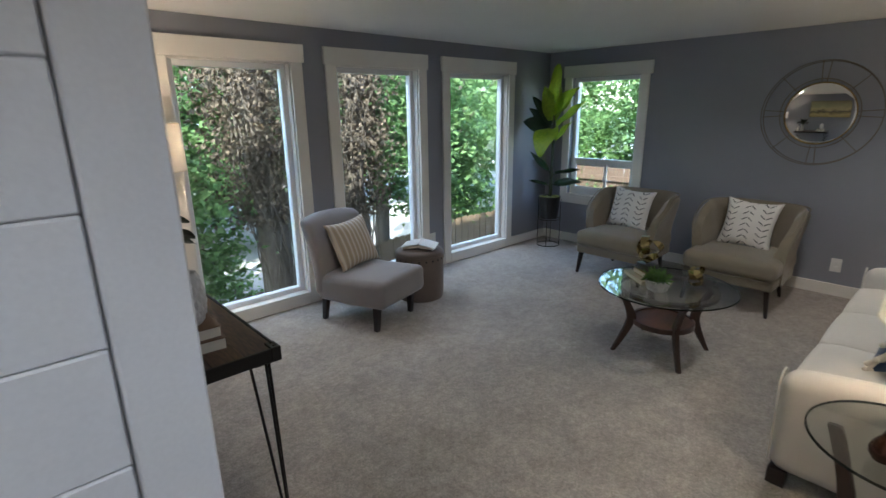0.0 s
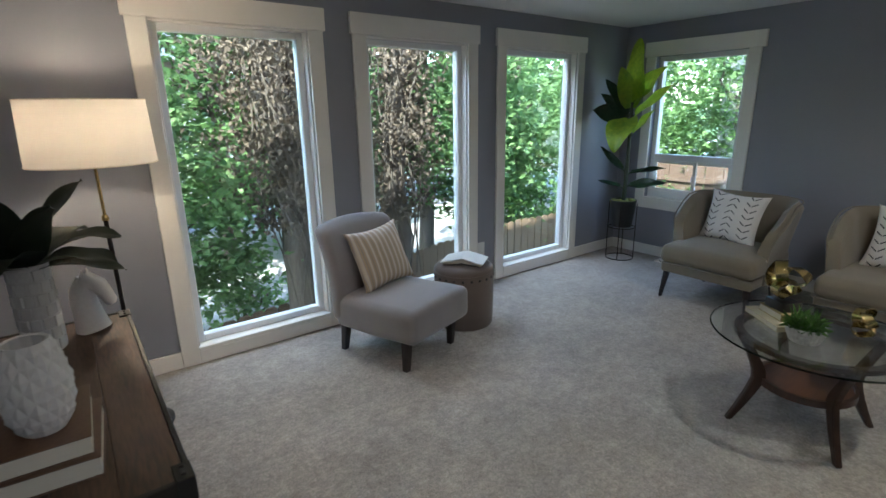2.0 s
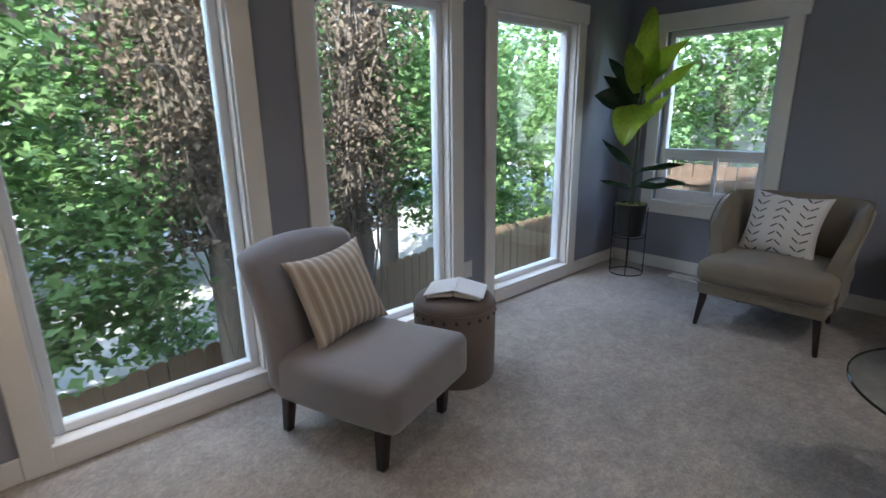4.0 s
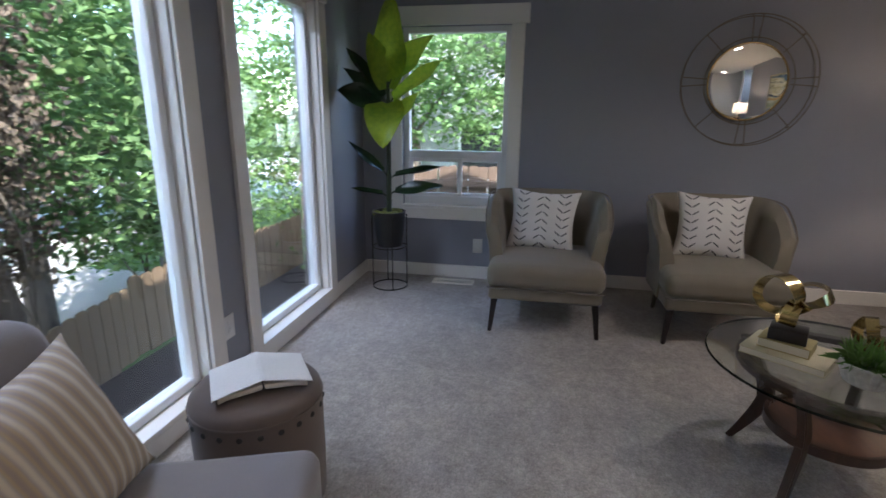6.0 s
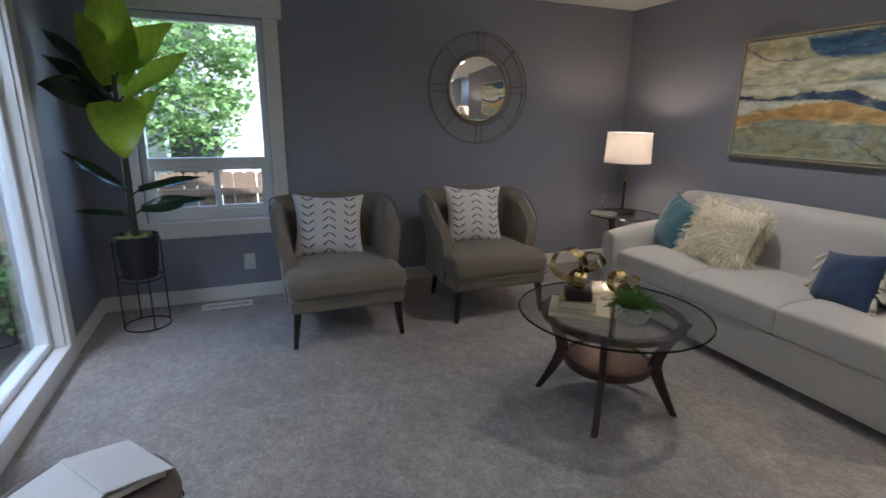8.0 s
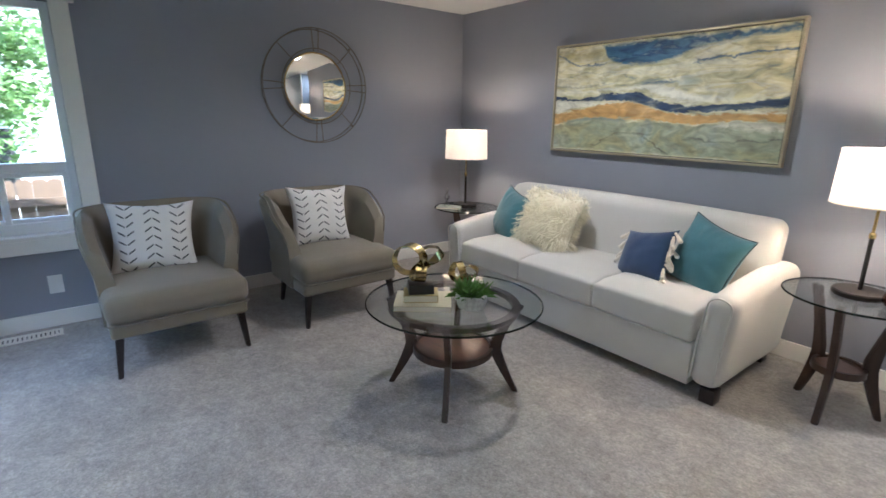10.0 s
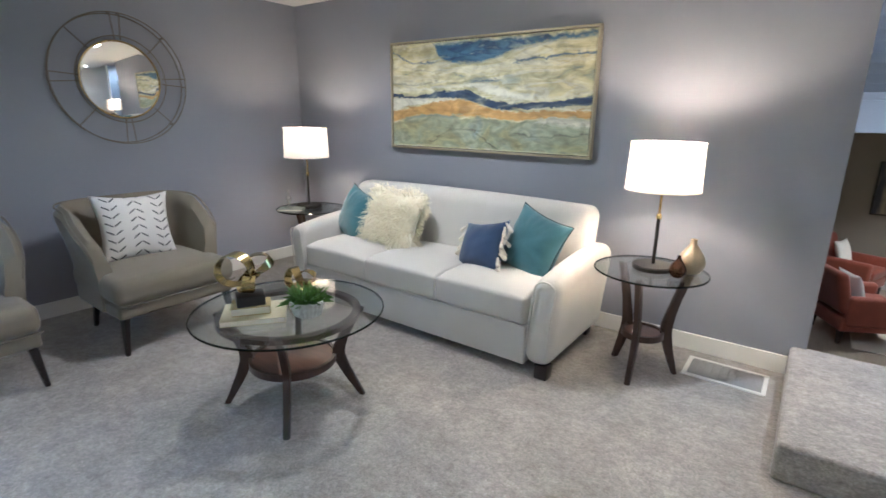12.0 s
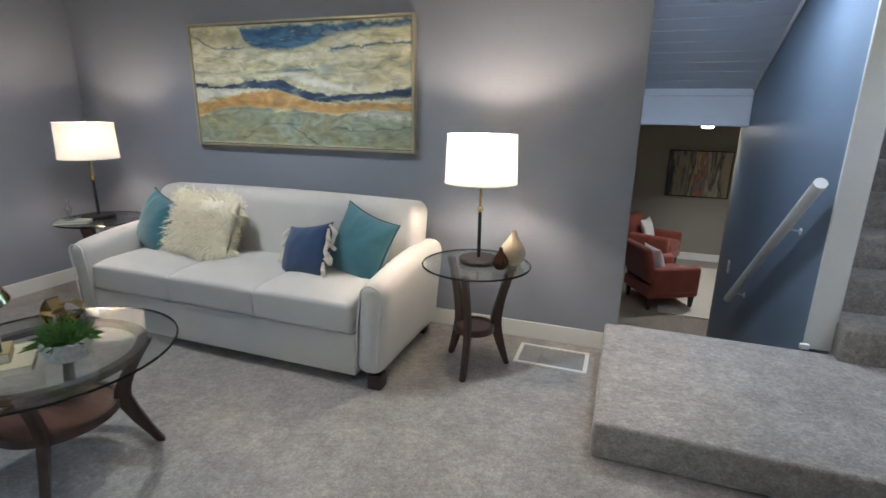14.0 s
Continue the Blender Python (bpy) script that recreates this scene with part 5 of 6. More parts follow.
def ribbon(points, wide, thick=0.004):
    """A broad bent band that follows the points and turns with them."""
    bm = bmesh.new()
    pts = [Vector(p) for p in points]
    n = len(pts)
    rings = []
    mid = sum(pts, Vector()) / n
    for i, p in enumerate(pts):
        d = (pts[(i + 1) % n] - pts[(i - 1) % n]).normalized()
        out = (p - mid) - d * (p - mid).dot(d)
        out.normalize()
        side = d.cross(out).normalized()
        side = (side + out * 0.25 * math.sin(6.28 * i / n)).normalized()
        rings.append([bm.verts.new(p + side * wide * sx + out * thick * sy) for sx, sy in ((-0.5, -0.5), (0.5, -0.5), (0.5, 0.5), (-0.5, 0.5))])
    for i in range(n):
        a, b = rings[i], rings[(i + 1) % n]
        for k in range(4):
            bm.faces.new((a[k], b[k], b[(k + 1) % 4], a[(k + 1) % 4]))
    bmesh.ops.recalc_face_normals(bm, faces=bm.faces)
    return bm


def knot(at, turn, s, label, on_base):
    k = thing("knot_sculpture", label, "sculpture", at, turn)
    z0 = 0.0
    if on_base:
        part("plinth", box(-0.06, 0.06, -0.05, 0.05, 0, 0.046, 0.003, 2), BLACK_BOX, k, "black lacquer plinth")
        z0 = 0.046
    loops = []
    for c, r, tilt, spin in (((-0.045, 0.0, 0.118), 0.045, 78, 20), ((0.045, 0.005, 0.105), 0.068, 84, 150), ((0.0, 0.0, 0.045), 0.05, 62, 85)):
        m = pose(c[0] * s, c[1] * s, z0 + c[2] * s, tilt, 0, spin)
        loops.append([m @ Vector((r * s * math.cos(a), r * s * 0.86 * math.sin(a), 0.01 * s * math.sin(2 * a))) for a in [2 * math.pi * q / 40 for q in range(40)]])
    for lp in loops:
        low = min(p.z for p in lp)
        part("loop", ribbon([p - Vector((0, 0, max(0, 0) + min(0, low - z0 - 0.012))) for p in lp], 0.046 * s), GOLD, k, "bent polished gold band")
    return k


knot((3.224, 1.573, COFFEE_Z + 0.062), 62, 1.15, "gold ribbon knot sculpture on a black plinth", True)
knot((3.27, 1.257, COFFEE_Z), 20, 0.85, "gold ribbon knot sculpture on the glass table", False)


def planter(at):
    p = thing("potted_succulent", "green succulent in a ribbed whitewashed pot on the glass table", "plant", at)
    bm = bmesh.new()
    seg, prof = 48, [(0.045, 0.0), (0.056, 0.006), (0.067, 0.035), (0.074, 0.062), (0.0735, 0.068), (0.066, 0.068), (0.062, 0.055)]
    rings = []
    for i, (r, z) in enumerate(prof):
        rings.append([bm.verts.new(((r + (0.0028 if k % 2 and 0 < i < 4 else 0)) * math.cos(2 * math.pi * k / seg), (r + (0.0028 if k % 2 and 0 < i < 4 else 0)) * math.sin(2 * math.pi * k / seg), z)) for k in range(seg)])
    for a, b in zip(rings, rings[1:]):
        for k in range(seg):
            bm.faces.new((a[k], a[(k + 1) % seg], b[(k + 1) % seg], b[k]))
    bm.faces.new(rings[0][::-1])
    bm.faces.new(rings[-1])
    part("pot", bm, STONEPOT, p, "ribbed whitewashed pot", False)
    rg = random.Random(3)
    lb = bmesh.new()
    for k in range(230):
        a, el = rg.uniform(0, 6.283), rg.uniform(0.15, 1.45)
        base = Vector((rg.uniform(-0.045, 0.045), rg.uniform(-0.045, 0.045), 0.058))
        d = Vector((math.cos(a) * math.cos(el), math.sin(a) * math.cos(el), math.sin(el)))
        ln = rg.uniform(0.045, 0.1)
        side = d.cross(Vector((0, 0, 1))).normalized() * rg.uniform(0.003, 0.006)
        tip = base + d * ln + Vector((0, 0, -0.02 * math.cos(el)))
        mid = base + d * ln * 0.55 + Vector((0, 0, 0.004))
        v = [lb.verts.new(q) for q in (base - side * 0.5, base + side * 0.5, mid + side, tip, mid - side)]
        lb.faces.new(v)
    tagged(part("leaves", lb, SUCCULENT, p, "spiky green leaves", False), kind="stuff")
    return p


planter((3.035, 1.41, COFFEE_Z)).scale = (1.06, 1.06, 1.12)


# ---- art and mirror ----
def framed_canvas(name, label, at, turn, w, h, paint, frame_mat, deep=0.045, edge=0.014):
    """Hangs on a wall; faces -y before the turn."""
    f = thing(name, label, "painting", at, turn)
    part("canvas", box(-w / 2 + edge + 0.006, w / 2 - edge - 0.006, -deep + 0.008, -0.008, -h / 2 + edge + 0.006, h / 2 - edge - 0.006), paint, f, "painted canvas", False)
    part("backing", box(-w / 2 + edge, w / 2 - edge, -0.012, -0.004, -h / 2 + edge, h / 2 - edge), GLOSSY_BLACK, f, smooth=False)
    for q in ((-w / 2, w / 2, -h / 2, -h / 2 + edge), (-w / 2, w / 2, h / 2 - edge, h / 2), (-w / 2, -w / 2 + edge, -h / 2 + edge, h / 2 - edge), (w / 2 - edge, w / 2, -h / 2 + edge, h / 2 - edge)):
        part("frame_rail", box(q[0], q[1], -deep, -0.002, q[2], q[3], 0.002, 1), frame_mat, f, smooth=False)
    return f


OLIVEGOLD = material("olive_gold_frame", (0.3, 0.27, 0.12), (0.24, 0.21, 0.09), 8, 0.5)
CHAMPAGNE = material("champagne_frame", (0.52, 0.46, 0.33), (0.45, 0.39, 0.27), 8, 0.35, 0.6)
framed_canvas("painting", "wide abstract seascape canvas in a thin champagne frame over the sofa", (3.275, YS, 1.50), 180, 1.675, 0.795, LANDSCAPE, CHAMPAGNE)
framed_canvas("painting", "canvas of dark and ochre vertical streaks on the lower wall", (0.03, LFAR, 0.38), 180, 0.98, 0.79, RAINSTREAK, GLOSSY_BLACK)
framed_canvas("painting", "gold-toned abstract canvas in a deep olive-gold frame over the console", (XW, 1.80, 1.68), 90, 1.4, 0.66, GOLDART, OLIVEGOLD, 0.05, 0.008)


def wall_mirror(at):
    """On the east wall; built facing -y, then turned."""
    m = thing("wall_mirror", "round wall mirror in a wide bronze wire ring frame", "mirror", at, -90)
    part("mirror_glass", lathe([(0.252, 0.0), (0.25, 0.004), (0.225, 0.007), (0.001, 0.0075)], 64, m=pose(0, -0.03, 0, 90), cap=False), SILVER, m, "round bevelled mirror glass")

    def circle(r, y, rad, seg=64):
        return sweep([(r * math.cos(a), y, r * math.sin(a)) for a in [2 * math.pi * k / seg for k in range(seg)]], rad, 7, closed=True)
    part("inner_ring", circle(0.255, -0.034, 0.006), BRASS, m, "thin brass rim")
    part("back_plate", lathe([(0.25, 0), (0.25, 0.02)], 48, m=pose(0, -0.008, 0, 90)), GLOSSY_BLACK, m)
    for r, y in ((0.425, -0.012), (0.432, -0.062), (0.285, -0.062)):
        part("wire_ring", circle(r, y, 0.0036), BRONZE, m)
    for k in range(8):
        for da in (-4.0, 4.0):
            a = math.radians(45 * k + da * (0 if k % 2 else 1))
            part("spoke", sweep([(0.262 * math.cos(a), -0.062, 0.262 * math.sin(a)), (0.434 * math.cos(a), -0.062, 0.434 * math.sin(a)), (0.426 * math.cos(a), -0.01, 0.426 * math.sin(a))], 0.0036, 6), BRONZE, m)
            if k % 2:
                break
    return m


wall_mirror((XE, 1.14, 1.572))


# ---- console and what stands on it ----
CX0, CX1, CY0, CY1, CZ = 0.115, 0.585, 1.715, 2.83, 0.82


def console(label):
    c = thing("console_table", label, "table", ((CX0 + CX1) / 2, (CY0 + CY1) / 2, 0))
    w, d = CX1 - CX0, CY1 - CY0
    nb = 4
    for k in range(nb):
        x0 = -w / 2 + 0.012 + (w - 0.024) * k / nb
        part("plank", box(x0, x0 + (w - 0.024) / nb - 0.0005, -d / 2 + 0.012, d / 2 - 0.012, CZ - 0.035, CZ, 0.0015, 1), RUSTIC, c, "worn brown wooden plank", False)
    for q in ((-w / 2, w / 2, -d / 2, -d / 2 + 0.012), (-w / 2, w / 2, d / 2 - 0.012, d / 2), (-w / 2, -w / 2 + 0.012, -d / 2 + 0.012, d / 2 - 0.012), (w / 2 - 0.012, w / 2, -d / 2 + 0.012, d / 2 - 0.012)):
        part("edge_band", box(q[0], q[1], q[2], q[3], CZ - 0.048, CZ + 0.003, 0.002, 1), GLOSSY_BLACK, c, "black metal edge band", False)
    part("apron", box(-w / 2 + 0.012, w / 2 - 0.012, -d / 2 + 0.012, d / 2 - 0.012, CZ - 0.046, CZ - 0.036), GLOSSY_BLACK, c, smooth=False)
    for sx in (-1, 1):
        for sy in (-1, 1):
            cap = part("corner_cap", box(sx * w / 2 - 0.034 * (sx > 0) - 0.002 * (sx < 0), sx * w / 2 + 0.034 * (sx < 0) + 0.002 * (sx > 0), sy * d / 2 - 0.06 * (sy > 0) - 0.002 * (sy < 0), sy * d / 2 + 0.06 * (sy < 0) + 0.002 * (sy > 0), CZ - 0.05, CZ + 0.006, 0.002, 1), GLOSSY_BLACK, c, "black metal corner bracket", False)
            for dy in (0.018, 0.044):
                part("rivet", lathe([(0.0055, 0), (0.004, 0.003), (0.001, 0.004)], 10, m=pose(sx * (w / 2 - 0.016), sy * (d / 2 - dy), CZ + 0.006)), GLOSSY_BLACK, cap)
            x, y = sx * (w / 2 - 0.05), sy * (d / 2 - 0.05)
            part("leg_plate", box(x - 0.045, x + 0.045, y - 0.045, y + 0.045, CZ - 0.052, CZ - 0.0465), GLOSSY_BLACK, c, smooth=False)
            fx, fy = sx * (w / 2 - 0.025), sy * (d / 2 - 0.03)
            for ox, oy in ((-0.04, 0.03), (0.035, 0.035), (-0.005, -0.04)):
                part("hairpin_rod", sweep([(x + ox, y + oy, CZ - 0.05), (fx + ox * 0.16, fy + oy * 0.16, 0.02), (fx, fy, 0.006)], 0.0058, 8), GLOSSY_BLACK, c, "thin black steel rod")
    return c


console("rustic plank console table with black metal edges and hairpin legs")
book((0.352, 1.975, CZ), -4, 0.20, 0.26, 0.045, COVER_BROWN, "thick brown book lying on the console")
book((0.347, 1.98, CZ + 0.045), -2, 0.185, 0.245, 0.042, COVER_BROWN, "thick brown book lying on another")


def diamond_vase(at):
    """A white vase whose skin is cut into a lattice of raised diamonds."""
    bm = bmesh.new()
    seg = 12
    prof = [(0.046, 0.0), (0.057, 0.018), (0.066, 0.038), (0.071, 0.06), (0.073, 0.084), (0.072, 0.108), (0.068, 0.132), (0.062, 0.155), (0.055, 0.176), (0.05, 0.194)]
    rings = [[bm.verts.new((r * math.cos(2 * math.pi * (k + 0.5 * (i % 2)) / seg), r * math.sin(2 * math.pi * (k + 0.5 * (i % 2)) / seg), z)) for k in range(seg)] for i, (r, z) in enumerate(prof)]
    n = len(prof)
    for i in range(n - 2):
        for k in range(seg):
            o = i % 2
            left, right = rings[i + 1][(k - 1 + o) % seg], rings[i + 1][(k + o) % seg]
            low, high = rings[i][k], rings[i + 2][k]
            c = (low.co + high.co + left.co + right.co) / 4
            mid = bm.verts.new((c.x * 1.13, c.y * 1.13, c.z))
            for p, q in ((low, right), (right, high), (high, left), (left, low)):
                bm.faces.new((p, q, mid))
    for k in range(seg):
        bm.faces.new((rings[0][k], rings[0][(k + 1) % seg], rings[1][k]))
        o = n % 2
        bm.faces.new((rings[-1][(k + 1) % seg], rings[-1][k], rings[-2][(k + 1 - (n % 2)) % seg]))
    inner = []
    for r, z in ((0.043, 0.192), (0.047, 0.16), (0.05, 0.1)):
        inner.append([bm.verts.new((r * math.cos(2 * math.pi * (k + 0.5) / seg), r * math.sin(2 * math.pi * (k + 0.5) / seg), z)) for k in range(seg)])
    chain = [rings[-1]] + inner
    for a, b in zip(chain, chain[1:]):
        for k in range(seg):
            bm.faces.new((a[k], a[(k + 1) % seg], b[(k + 1) % seg], b[k]))
    bm.faces.new(inner[-1])
    bm.faces.new(rings[0][::-1])
    bmesh.ops.recalc_face_normals(bm, faces=bm.faces)
    return single("vase", bm, CERAMIC, "white ceramic vase with diamond facets on stacked books", "vase", at, smooth=False)


diamond_vase((0.362, 1.945, CZ + 0.087)).scale = (0.82, 0.82, 1.0)


def long_leaf(bm, base, heading, rise, length, width, droop, fold=0.25, twist=0.0, n=9, roll=0.0, ribs=0.0):
    """A pointed leaf with a fold along its rib."""
    h = math.radians(heading)
    out = Vector((math.cos(h), math.sin(h), 0))
    side0 = Vector((-math.sin(h), math.cos(h), 0))
    p = Vector(base)
    rows = []
    el = math.radians(rise)
    step = length / n
    for k in range(n + 1):
        t = k / n
        d = out * math.cos(el) + Vector((0, 0, math.sin(el)))
        up = -out * math.sin(el) + Vector((0, 0, math.cos(el)))
        tw = math.radians(twist) * t + math.radians(roll)
        side = side0 * math.cos(tw) + up * math.sin(tw)
        nrm = up * math.cos(tw) - side0 * math.sin(tw)
        w = width * 0.5 * (math.sin(math.pi * min(1.0, 0.08 + 0.92 * t) ** 0.8)) ** 0.75 if t < 1 else 0.0005
        wave = 0.06 * width * math.sin(9 * t + heading)
        rows.append((bm.verts.new(p + side * w + nrm * (fold * w + wave)), bm.verts.new(p + side * w * 0.5 + nrm * (fold * 0.35 * w + ribs * (-1) ** k)), bm.verts.new(p - nrm * ribs * 1.5), bm.verts.new(p - side * w * 0.5 + nrm * (fold * 0.35 * w + ribs * (-1) ** k)), bm.verts.new(p - side * w + nrm * (fold * w - wave))))
        p = p + d * step
        el -= math.radians(droop) / n
    for a, b in zip(rows, rows[1:]):
        for k in range(4):
            bm.faces.new((a[k], b[k], b[k + 1], a[k + 1]))
    return bm


def agave_vase(at):
    v = thing("potted_agave", "dark broad-leaved plant in a tall white block-textured vase", "plant", at)
    part("vase", lathe([(0.062, 0), (0.066, 0.004), (0.068, 0.15), (0.07, 0.285), (0.066, 0.29), (0.062, 0.285), (0.058, 0.2)], 40), CERAMIC, v, "tall white ceramic vase")
    rg = random.Random(8)
    for i in range(7):
        for k in range(11):
            a = 2 * math.pi * (k + 0.5 * (i % 2)) / 11
            dp = rg.uniform(0.001, 0.008)
            b = box(0.062, 0.0685 + dp, -0.0165, 0.0165, 0.008 + 0.039 * i, 0.043 + 0.039 * i, 0.002, 1, m=pose(0, 0, 0, 0, 0, math.degrees(a)))
            part("block", b, CERAMIC, v, smooth=False)
    v.scale = (0.76, 0.76, 0.97)
    for hd, rise, ln, wd, dr in ((0, 40, 0.33, 0.17, 62), (-38, 22, 0.35, 0.16, 40), (42, 46, 0.31, 0.17, 70), (88, 34, 0.3, 0.18, 62), (132, 40, 0.31, 0.18, 72), (178, 26, 0.31, 0.18, 58), (218, 36, 0.32, 0.18, 66),
                                 (-100, 40, 0.3, 0.18, 66), (-66, 56, 0.36, 0.15, 40), (20, 68, 0.35, 0.14, 44), (152, 62, 0.34, 0.16, 56), (-18, 8, 0.32, 0.13, 30), (-142, 18, 0.29, 0.16, 50), (-118, 78, 0.3, 0.14, 40), (-150, 56, 0.34, 0.16, 50)):
        lb = long_leaf(bmesh.new(), (0.02 * math.cos(math.radians(hd)), 0.02 * math.sin(math.radians(hd)), 0.27), hd, rise, ln, wd, dr, 0.2, 8, 12)
        part("leaf", lb, AGAVE, v, "dark pointed leaf", "all")
    return v


agave_vase((0.345, 2.62, CZ))

# a horse's head in white plaster, one body
hb = sweep([(0, -0.01, 0.0), (0, -0.005, 0.03), (0, 0.0, 0.075), (0, 0.004, 0.115), (0, -0.006, 0.15), (0, -0.03, 0.17), (0, -0.055, 0.155), (0, -0.075, 0.125), (0, -0.088, 0.098), (0, -0.092, 0.088)],
           [0.058, 0.052, 0.045, 0.04, 0.038, 0.034, 0.03, 0.024, 0.021, 0.012], 16, flat=1.0)
sweep([(0.014, -0.012, 0.18), (0.016, -0.014, 0.197), (0.016, -0.016, 0.212)], [0.011, 0.008, 0.002], 8, hb)
sweep([(-0.014, -0.012, 0.18), (-0.016, -0.014, 0.197), (-0.016, -0.016, 0.212)], [0.011, 0.008, 0.002], 8, hb)
sweep([(0, 0.03, 0.02), (0, 0.042, 0.09), (0, 0.036, 0.14), (0, 0.006, 0.186)], [0.014, 0.014, 0.013, 0.008], 8, hb)
horse = single("horse_statue", hb, CERAMIC, "white plaster horse head statue on the console", "statue", (0.465, 2.72, CZ), 60)
horse.scale = (0.92, 0.92, 1.0)


# ---- the tall plant in the corner ----
def banana_plant(at):
    p = thing("tall_plant", "tall broad-leaved plant in a black planter on a wire stand", "plant", at)
    stand = part("stand", sweep([(0.135 * math.cos(a), 0.135 * math.sin(a), 0.006) for a in [2 * math.pi * k / 40 for k in range(40)]], 0.005, 7, closed=True), GLOSSY_BLACK, p, "black wire stand")
    part("stand_ring", sweep([(0.13 * math.cos(a), 0.13 * math.sin(a), 0.33) for a in [2 * math.pi * k / 40 for k in range(40)]], 0.0045, 7, closed=True), GLOSSY_BLACK, stand)
    for k in range(4):
        a = math.radians(25 + 90 * k)
        part("stand_rod", sweep([(0.135 * math.cos(a), 0.135 * math.sin(a), 0.006), (0.135 * math.cos(a), 0.135 * math.sin(a), 0.58)], 0.0045, 6), GLOSSY_BLACK, stand)
    part("planter", lathe([(0.09, 0.335), (0.098, 0.34), (0.118, 0.5), (0.126, 0.595), (0.13, 0.6), (0.13, 0.61), (0.12, 0.61), (0.116, 0.585), (0.115, 0.58)], 44), POT_BLACK, p, "round black planter")
    rg = random.Random(2)
    for k in range(15):
        a, r = rg.uniform(0, 6.28), 0.1 * math.sqrt(rg.random())
        mb = bmesh.new()
        bmesh.ops.create_icosphere(mb, subdivisions=2, radius=rg.uniform(0.022, 0.036))
        for v in mb.verts:
            v.co += v.co.normalized() * 0.006 * noise.noise(v.co * 60)
            v.co.z *= 0.62
        bmesh.ops.transform(mb, matrix=Matrix.Translation((r * math.cos(a), r * math.sin(a), 0.598)), verts=mb.verts)
        part("moss_clump", mb, MOSS, p, "yellow-green moss clump", "all")
    part("stem", sweep([(0, 0, 0.57), (0.004, -0.002, 0.8), (0.0, -0.008, 1.15), (-0.004, -0.008, 1.56)], [0.022, 0.02, 0.017, 0.012], 10), STEM, p, "thick dark stem")
    # heading: 180 points into the room, -90 along the east wall away from the corner
    # last number: how far the blade is rolled about its own rib
    for z, hd, rise, ln, wd, dr, tw, mat, roll in (
            (1.50, -95, 85, 0.62, 0.30, -4, 0, BANANA, 80), (1.50, 105, 76, 0.40, 0.18, 6, 0, BANANA, -70),
            (1.58, -97, 48, 0.43, 0.22, 14, 0, BANANA, 64), (1.46, -92, 33, 0.47, 0.17, -4, 0, BANANA, 48), (1.27, -85, 48, 0.31, 0.15, 0, 0, BANANA, 42),
            (1.47, 190, -22, 0.43, 0.28, 54, 0, BANANA, 0),
            (1.46, 98, 54, 0.42, 0.13, 6, 0, BANANA_UNLIT, -42), (1.43, 106, 44, 0.36, 0.12, 10, 0, BANANA_UNLIT, -56), (1.40, 118, 30, 0.34, 0.2, 24, 0, BANANA_UNLIT, -64),
            (0.93, 95, 36, 0.34, 0.08, -6, 0, BANANA_UNLIT, -42), (0.78, 105, 8, 0.24, 0.07, -4, 0, BANANA_UNLIT, -25),
            (0.92, -92, 12, 0.38, 0.09, 2, 0, BANANA_UNLIT, 32), (0.80, -90, 10, 0.38, 0.115, 5, 0, BANANA_UNLIT, 46)):
        b0 = Vector((0.0, -0.004, z - 0.04))
        h = math.radians(hd)
        st = b0 + Vector((math.cos(h), math.sin(h), 0)) * 0.05 * math.cos(math.radians(rise)) + Vector((0, 0, 0.05 * math.sin(math.radians(rise))))
        leaf = part("leaf", long_leaf(bmesh.new(), st, hd, rise, ln, wd, dr, 0.22, tw, 24, roll, 0.003), mat, p, "broad yellow-green leaf with window backlight put into its colour" if mat is BANANA else "narrow leaf coloured dark green, without the window backlight", "all")
        part("leaf_stalk", sweep([b0 - Vector((0, 0, 0.03)), st], 0.006, 6), STEM, leaf)
    return p


banana_plant((4.97, 3.64, 0))


# ---- lower room ----
def club_chair(at, turn):
    c = thing("armchair", "rust-orange velvet armchair with rolled arms in the lower room", "chair", at, turn, "orange armchairs")
    for x, y in ((-0.27, -0.3), (0.27, -0.3), (-0.27, 0.3), (0.27, 0.3)):
        part("leg", tapered_leg(x, y, 0.17, 0, 0, 0.03, 0.018), LEG, c, smooth=False)
    part("base", soft_box(0.68, 0.7, 0.16, 0.03, 4, m=pose(0, 0, 0.25)), ORANGE, c, smooth="all")
    part("seat", soft_box(0.5, 0.6, 0.15, 0.05, 5, m=pose(0, -0.06, 0.40)), ORANGE, c, smooth="all")
    part("backrest", soft_box(0.62, 0.14, 0.50, 0.06, 5, lambda q: q + Vector((0, 0.16 * (q.z + 0.29) / 0.58, 0)), pose(0, 0.26, 0.6)), ORANGE, c, smooth="all")
    for sg in (-1, 1):
        part("arm", soft_box(0.12, 0.66, 0.36, 0.05, 5, m=pose(sg * 0.3, -0.02, 0.41)), ORANGE, c, smooth="all")
    return c


oc = club_chair((0.61, -4.61, LOW), -62)
copy_thing(oc, pose(0.64, -6.4, LOW, 0, 0, -112))
pillow(COVER_WHITE, "pale pillow on the orange armchair", pose(0.71, -4.555, LOW + 0.62, -20, 0, -62), 0.4, 0.38, 0.13, "lower room pillows")
pillow(COVER_WHITE, "pale pillow on the orange armchair", pose(0.75, -6.445, LOW + 0.62, -20, 0, -112), 0.4, 0.38, 0.13, "lower room pillows")
single("rug", box(-1.6, 0.62, -6.55, -4.15, 0, 0.014, 0.004, 1), SHAG, "cream rug with brown streaks on the plank floor", "rug", (0, 0, LOW + 0.001))


